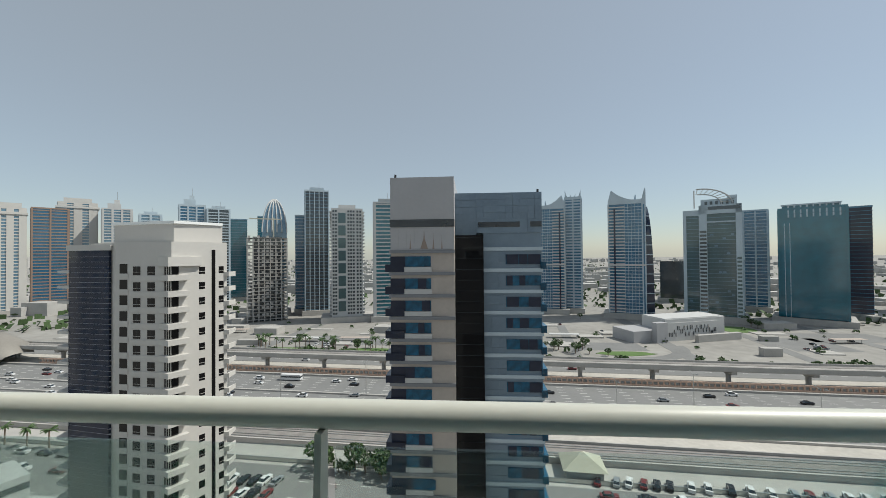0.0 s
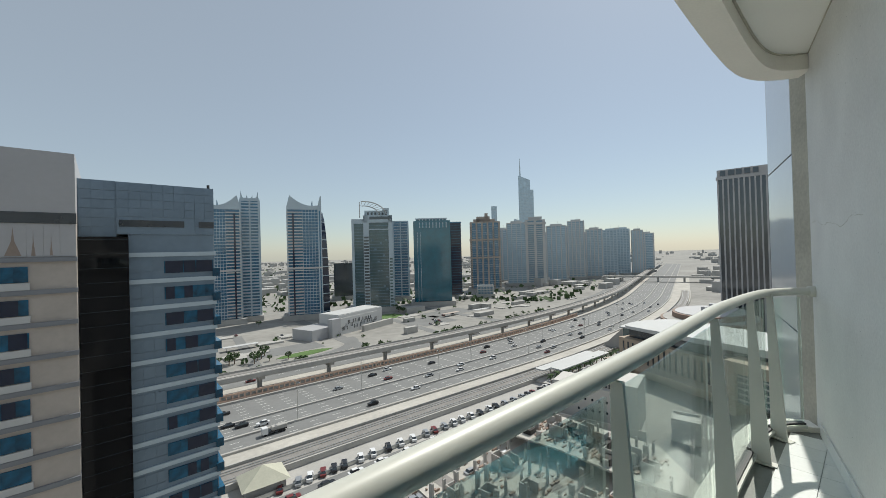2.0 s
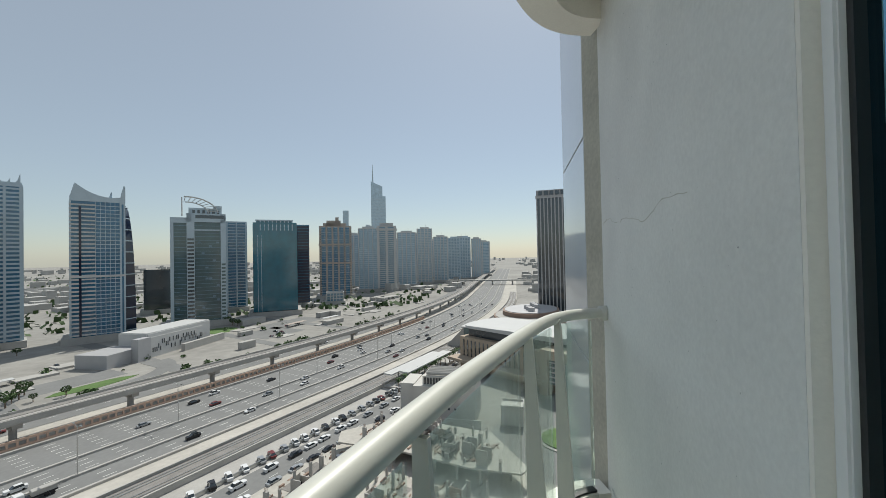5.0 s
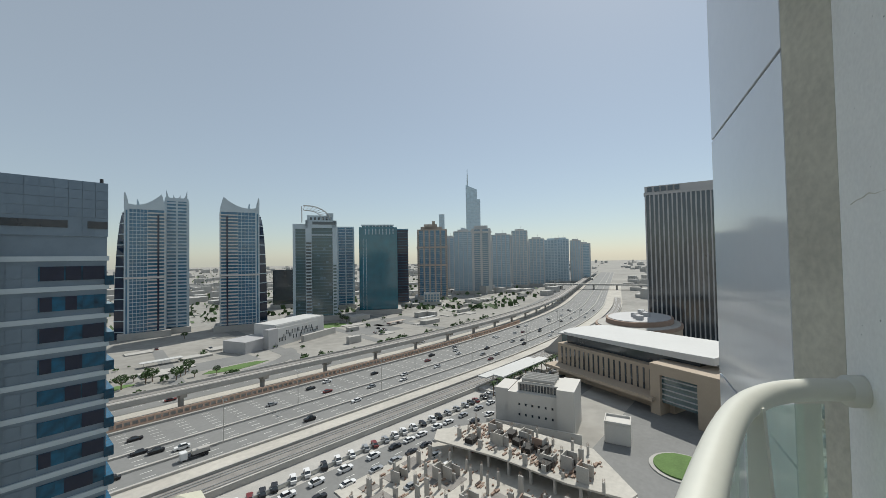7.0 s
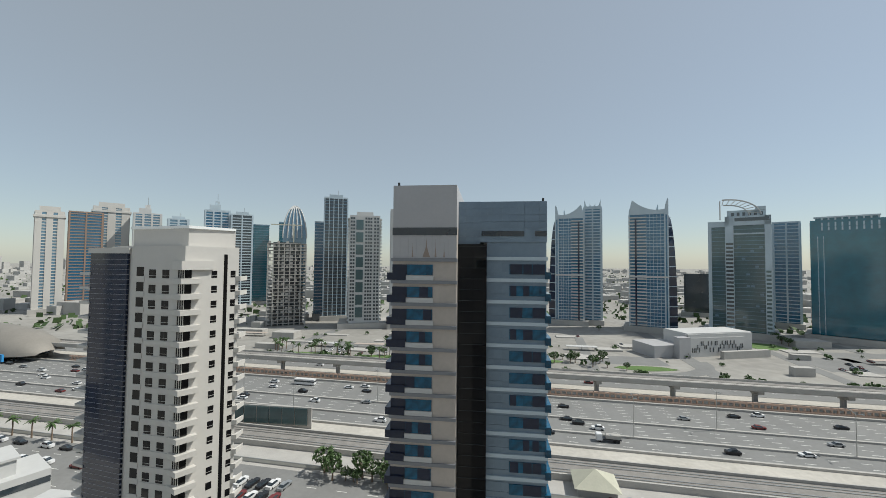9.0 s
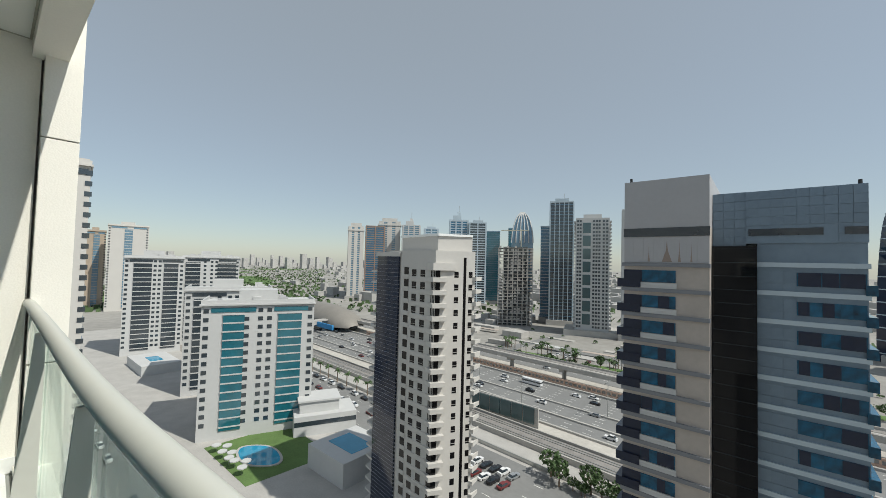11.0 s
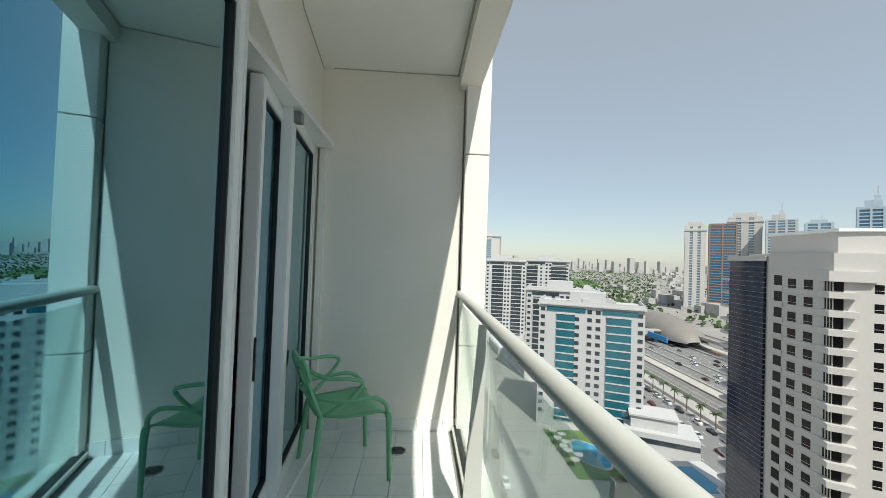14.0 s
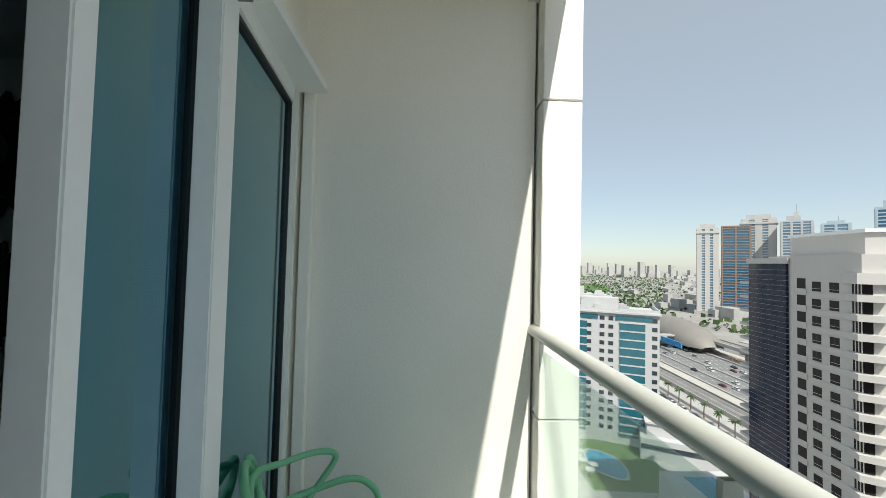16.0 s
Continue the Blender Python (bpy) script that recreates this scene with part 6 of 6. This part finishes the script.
for i in range(4):
    for j in range(10):
        x, y = 99.5 + 5.0 * i + site.uniform(-.8, .8), 32 + 5.2 * j + site.uniform(-1, 1)
        if not (y > 74 and x > 114 or y < 40 and x > 105):
            site_column(x, y, G + 5.0, site.uniform(1.2, 3.6))
for i in range(7):
    for j in range(9):
        site_column(61 + 5.2 * i + site.uniform(-1, 1), 33 + 6.2 * j + site.uniform(-1, 1), G + 0.4, site.uniform(2.0, 5.5))
for k in range(16):
    on_deck = k < 7
    x, y = (site.uniform(100, 113), 38 + 5.6 * k) if on_deck else (site.uniform(62, 92), site.uniform(34, 84))
    z = G + (5.0 if on_deck else 0.4)
    ob = thing("core_wall", "bare concrete stair core on the building site", "stair core", "stair cores", pose(x, y, z, 0, 0, site.choice((0, 0, 8, 90))))
    h = site.uniform(2.4, 4.2)
    part("wall", boxes(((-2.0, -1.6, 0), (-1.7, 1.6, h))), M_CONC, ob)
    part("wall", boxes(((1.7, -1.6, 0), (2.0, 1.6, h * site.uniform(.7, 1)))), M_CONC, ob)
    part("wall", boxes(((-1.7, 1.3, 0), (1.7, 1.6, h))), M_DUST if k % 3 else M_BROWN, ob)
for k in range(9):
    x, y = 99 + site.uniform(0, 12), 40 + 4.2 * k
    ob = thing("formwork", "dark timber formwork with upright props", "formwork", "formwork stacks", pose(x, y, G + 5.0, 0, 0, site.uniform(-12, 12)))
    part("panel", boxes(((-1.9, -1.4, 0), (1.9, 1.4, site.uniform(0.8, 2.4)))), M_DECOR, ob)
    for i in range(6):
        part("prop", boxes(((-1.7 + 0.65 * i, -1.5, 0), (-1.6 + 0.65 * i, -1.4, site.uniform(1.5, 3.2)))), M_TRACK, ob)
# flat dark patches stand in for the shade of open pits
for k in range(16):
    x, y = site.uniform(60, 88), site.uniform(32, 84)
    solid("pavement_pit_shade", boxes(((x, y, G + 0.4), (x + site.uniform(3, 8), y + site.uniform(3, 6), G + 0.43 + 0.004 * k))), M_TRACK, "flat dark patch for a shaded pit in the slab")
bm = bmesh.new()
for k in range(520):
    upper = k % 2
    x, y = (site.uniform(99, 112), site.uniform(36, 80)) if upper else (site.uniform(58, 95), site.uniform(32, 88))
    q = site.uniform(0.15, 0.7)
    z = G + (5.0 if upper else 0.4)
    add_box(bm, (x, y, z), (x + q * site.uniform(.6, 4), y + q, z + site.uniform(0.1, 0.6)))
tagged(new("site_clutter", data_of("site_clutter", bm, M_BROWN)), "stacked timber and rubble on the site", "rubble", kind="stuff")
# yellow plaza roof by the tram
pz = thing("kiosk", "pale yellow tent-roofed kiosk", "kiosk", at=pose(31, 112, G, 0, 0, -5))
part("base", boxes(((-5, -4, 0), (5, 4, 3))), M_CONC, pz)
bm = bmesh.new()
v = [bm.verts.new(q) for q in ((-6, -5, 3), (6, -5, 3), (6, 5, 3), (-6, 5, 3), (0, 0, 6.5))]
for i in range(4):
    bm.faces.new((v[i], v[(i + 1) % 4], v[4]))
bm.faces.new(v[3::-1])
part("roof", bm, M_YELLOW, pz)

# side roads, lawns and lots across the motorway
r6 = random.Random(14)
for x, y0, y1, w in ((-40, 236, 420, 9), (125, 228, 420, 10), (190, 222, 330, 8), (260, 226, 420, 9), (-150, 246, 420, 9), (60, 236, 340, 7)):
    solid("road_side", prism([(x, y0), (x + w, y0), (x + w + 14, y1), (x + 14, y1)], G, G + 0.06 + 0.004 * (x % 7)), M_ROAD2, "side road between plots")
for x, y, w, d in ((-120, 262, 60, 30), (70, 254, 44, 22), (205, 256, 40, 38), (238, 282, 60, 30), (-75, 300, 34, 22)):
    solid("pavement_lot", boxes(((x, y, G), (x + w, y + d, G + 0.03))), M_ROAD2, "dusty car park lot")
for x, y, w, d in ((-150, 244, 50, 10), (-90, 246, 44, 8), (76, 240, 40, 12), (150, 322, 50, 26), (195, 312, 36, 30), (-60, 246, 30, 9), (20, 250, 30, 10)):
    pts = [(x + w / 2 + w / 2 * math.cos(a) * r6.uniform(.8, 1), y + d / 2 + d / 2 * math.sin(a) * r6.uniform(.8, 1)) for a in [k * math.tau / 16 for k in range(16)]]
    solid("ground_lawn", prism(pts, G, G + 0.15 + 0.01 * r6.random()), M_LAWN, "irregular patch of watered lawn")
# curved slip road
slip = [Vector((96 + 46 * math.sin(a), 268 - 40 * math.cos(a))) for a in [k * math.pi / 2 / 14 for k in range(15)]]
solid("road_slip", ribbon(slip, offset_line(slip, 9), G, G + 0.1), M_ROAD2, "curved slip road")

# low plots across the road, with walls, sheds and far roofs to the horizon
bm = bmesh.new()
r5 = random.Random(5)
for k in range(150):
    x = r5.uniform(-330, 620)
    y = road_y(x) + r5.uniform(72, 250)
    if any(abs(x - cx) < 40 and abs(y - cy) < 40 for cx, cy in ((160, 290), (149, 380), (219, 370), (292, 355), (85, 410), (-118, 360), (-160, 395))):
        continue
    w, d = r5.uniform(4, 26), r5.uniform(3, 14)
    add_box(bm, (x, y, G), (x + w, y + d, G + r5.choice((0.6, 0.8, 1.2, 3.5, 5))))
tagged(new("low_sheds", data_of("low_sheds", bm, M_CONC)), "low pale sheds and walled plots", "sheds", kind="stuff")
bm = bmesh.new()
for k in range(1700):
    a = r5.uniform(-1.65, 1.65)
    d = 620 + 3600 * r5.random() ** 1.5
    x, y = math.sin(a) * d, math.cos(a) * d
    if abs(y - road_y(x)) < 60 or a < -1.0 and d < 2400 and r5.random() < 0.8:
        continue
    h = r5.choice((5, 6, 8, 10, 14)) * (1 + (d > 2500) * r5.random())
    w = r5.uniform(8, 34)
    add_box(bm, (x, y, G), (x + w, y + r5.uniform(8, 24), G + h))
for k in range(70):
    a = r5.uniform(0.9, 1.45)
    d = r5.uniform(2400, 3800)
    x, y = -math.sin(a) * d, math.cos(a) * d
    w = r5.uniform(14, 34)
    add_box(bm, (x, y, G), (x + w, y + w, G + r5.uniform(25, 95)))
tagged(new("far_city", data_of("far_city", bm, M_FAR)), "low city in haze-paled grey spreading to the horizon", "far buildings", kind="stuff")
bm = bmesh.new()
for k in range(7000):
    a = r5.uniform(-1.6, 1.6)
    d = 480 + 2200 * r5.random() ** 1.7
    x, y = math.sin(a) * d, math.cos(a) * d
    if y < road_y(x) + 75:
        continue
    s = r5.uniform(1.2, 3.4)
    n = Vector((r5.gauss(0, 1), r5.gauss(0, 1), r5.gauss(0, 1))).normalized()
    u = n.orthogonal() * s
    v = n.cross(u)
    bm.faces.new([bm.verts.new(Vector((x, y, G + s * 0.7)) + w) for w in (u, v, -u, -v)])
tagged(new("far_trees", data_of("far_trees", bm, M_LEAF)), "scattered green scrub among far plots", "far trees", kind="stuff")

# planted strips along the frontage road and between the plots
bm = bmesh.new()
r10 = random.Random(44)
for k in range(170):
    x = r10.uniform(-260, 380)
    y = road_y(x) + (r10.uniform(67, 74) if k % 2 else r10.uniform(76, 170))
    size = r10.uniform(0.8, 2.6)
    for i in range(26):
        d = Vector((r10.gauss(0, 1), r10.gauss(0, 1), abs(r10.gauss(0, 0.8)))).normalized() * size * r10.uniform(0.5, 1.1)
        n = Vector((r10.gauss(0, 1), r10.gauss(0, 1), r10.gauss(0, 1))).normalized()
        u = n.orthogonal() * size * r10.uniform(0.16, 0.34)
        v = n.cross(u)
        bm.faces.new([bm.verts.new(Vector((x, y, G + size * 0.4)) + d + w) for w in (u, v, -u, -v)])
tagged(new("roadside_shrubs", data_of("roadside_shrubs", bm, M_LEAF)), "uneven green shrubs along the frontage road", "shrubs", kind="stuff")
for k in range(14):
    x = -200 + 38 * k + r10.uniform(-6, 6)
    if 100 < x < 215:
        continue
    y = road_y(x) + r10.uniform(95, 130)
    ob = thing("carport", "pale flat-roofed carport on thin posts", "carport", "carports", pose(x, y, G, 0, 0, r10.uniform(-8, 4)))
    part("roof", boxes(((-11, -2.6, 2.7), (11, 2.6, 2.95))), M_WHITE if k % 3 else M_ORANGE, ob)
    for px in (-9, 0, 9):
        part("post", boxes(((px - .1, -.1, 0), (px + .1, .1, 2.7))), M_STEEL, ob)

# green parkland towards the western horizon
r9 = random.Random(33)
for k in range(26):
    a, d = r9.uniform(1.05, 1.42), r9.uniform(620, 2600)
    x, y, w, h = -math.sin(a) * d, math.cos(a) * d, r9.uniform(60, 190), r9.uniform(30, 90)
    pts = [(x + w * math.cos(q) * r9.uniform(.7, 1), y + h * math.sin(q) * r9.uniform(.7, 1)) for q in [i * math.tau / 18 for i in range(18)]]
    solid("ground_park", prism(pts, G, G + 0.2 + 0.02 * k), M_LAWN, "irregular green parkland", kind="structure")
bm = bmesh.new()
for k in range(4500):
    a, d = r9.uniform(1.0, 1.45), 560 + 2400 * r9.random() ** 1.4
    x, y = -math.sin(a) * d, math.cos(a) * d
    q = r9.uniform(1.2, 3.2)
    n = Vector((r9.gauss(0, 1), r9.gauss(0, 1), r9.gauss(0, 1))).normalized()
    u = n.orthogonal() * q
    v = n.cross(u)
    bm.faces.new([bm.verts.new(Vector((x, y, G + q * 0.7)) + w) for w in (u, v, -u, -v)])
tagged(new("park_trees", data_of("park_trees", bm, M_LEAF)), "scattered green trees over far parkland", "far trees", kind="stuff")

# body of the building that carries the balcony
solid("wall_building", boxes(((-30, -24, G), (3.3, -5.2, 20)), ((-30, -5.2, G), (-2.8, -1.75, 20)), ((3.62, -24, G), (30, -0.8, 20)), ((-2.75, -5.2, -20), (3.6, -1.75, -0.26)), ((-2.75, -5.2, 3.3), (3.6, -1.75, 20))), M_CREAM, "cream apartment building carrying the balcony")

# balcony floor tiles
tiles = thing("floor_tiles", "square glazed pale tiles with dark joints", "floor tiles")
tiles["kind"] = "structure"
me_t = data_of("tile", boxes(((0.0015, 0.0015, -0.012), (0.1985, 0.1985, 0.0))), M_TILE)
for i in range(27):
    for j in range(7):
        x, y = -1.92 + 0.2 * i, -1.255 + 0.2 * j
        if rail_at(min(max(x + 0.1, -1.9), 3.4)).y < y + 0.16:
            continue
        piece("tile", me_t, tiles, (x, y, 0.0))
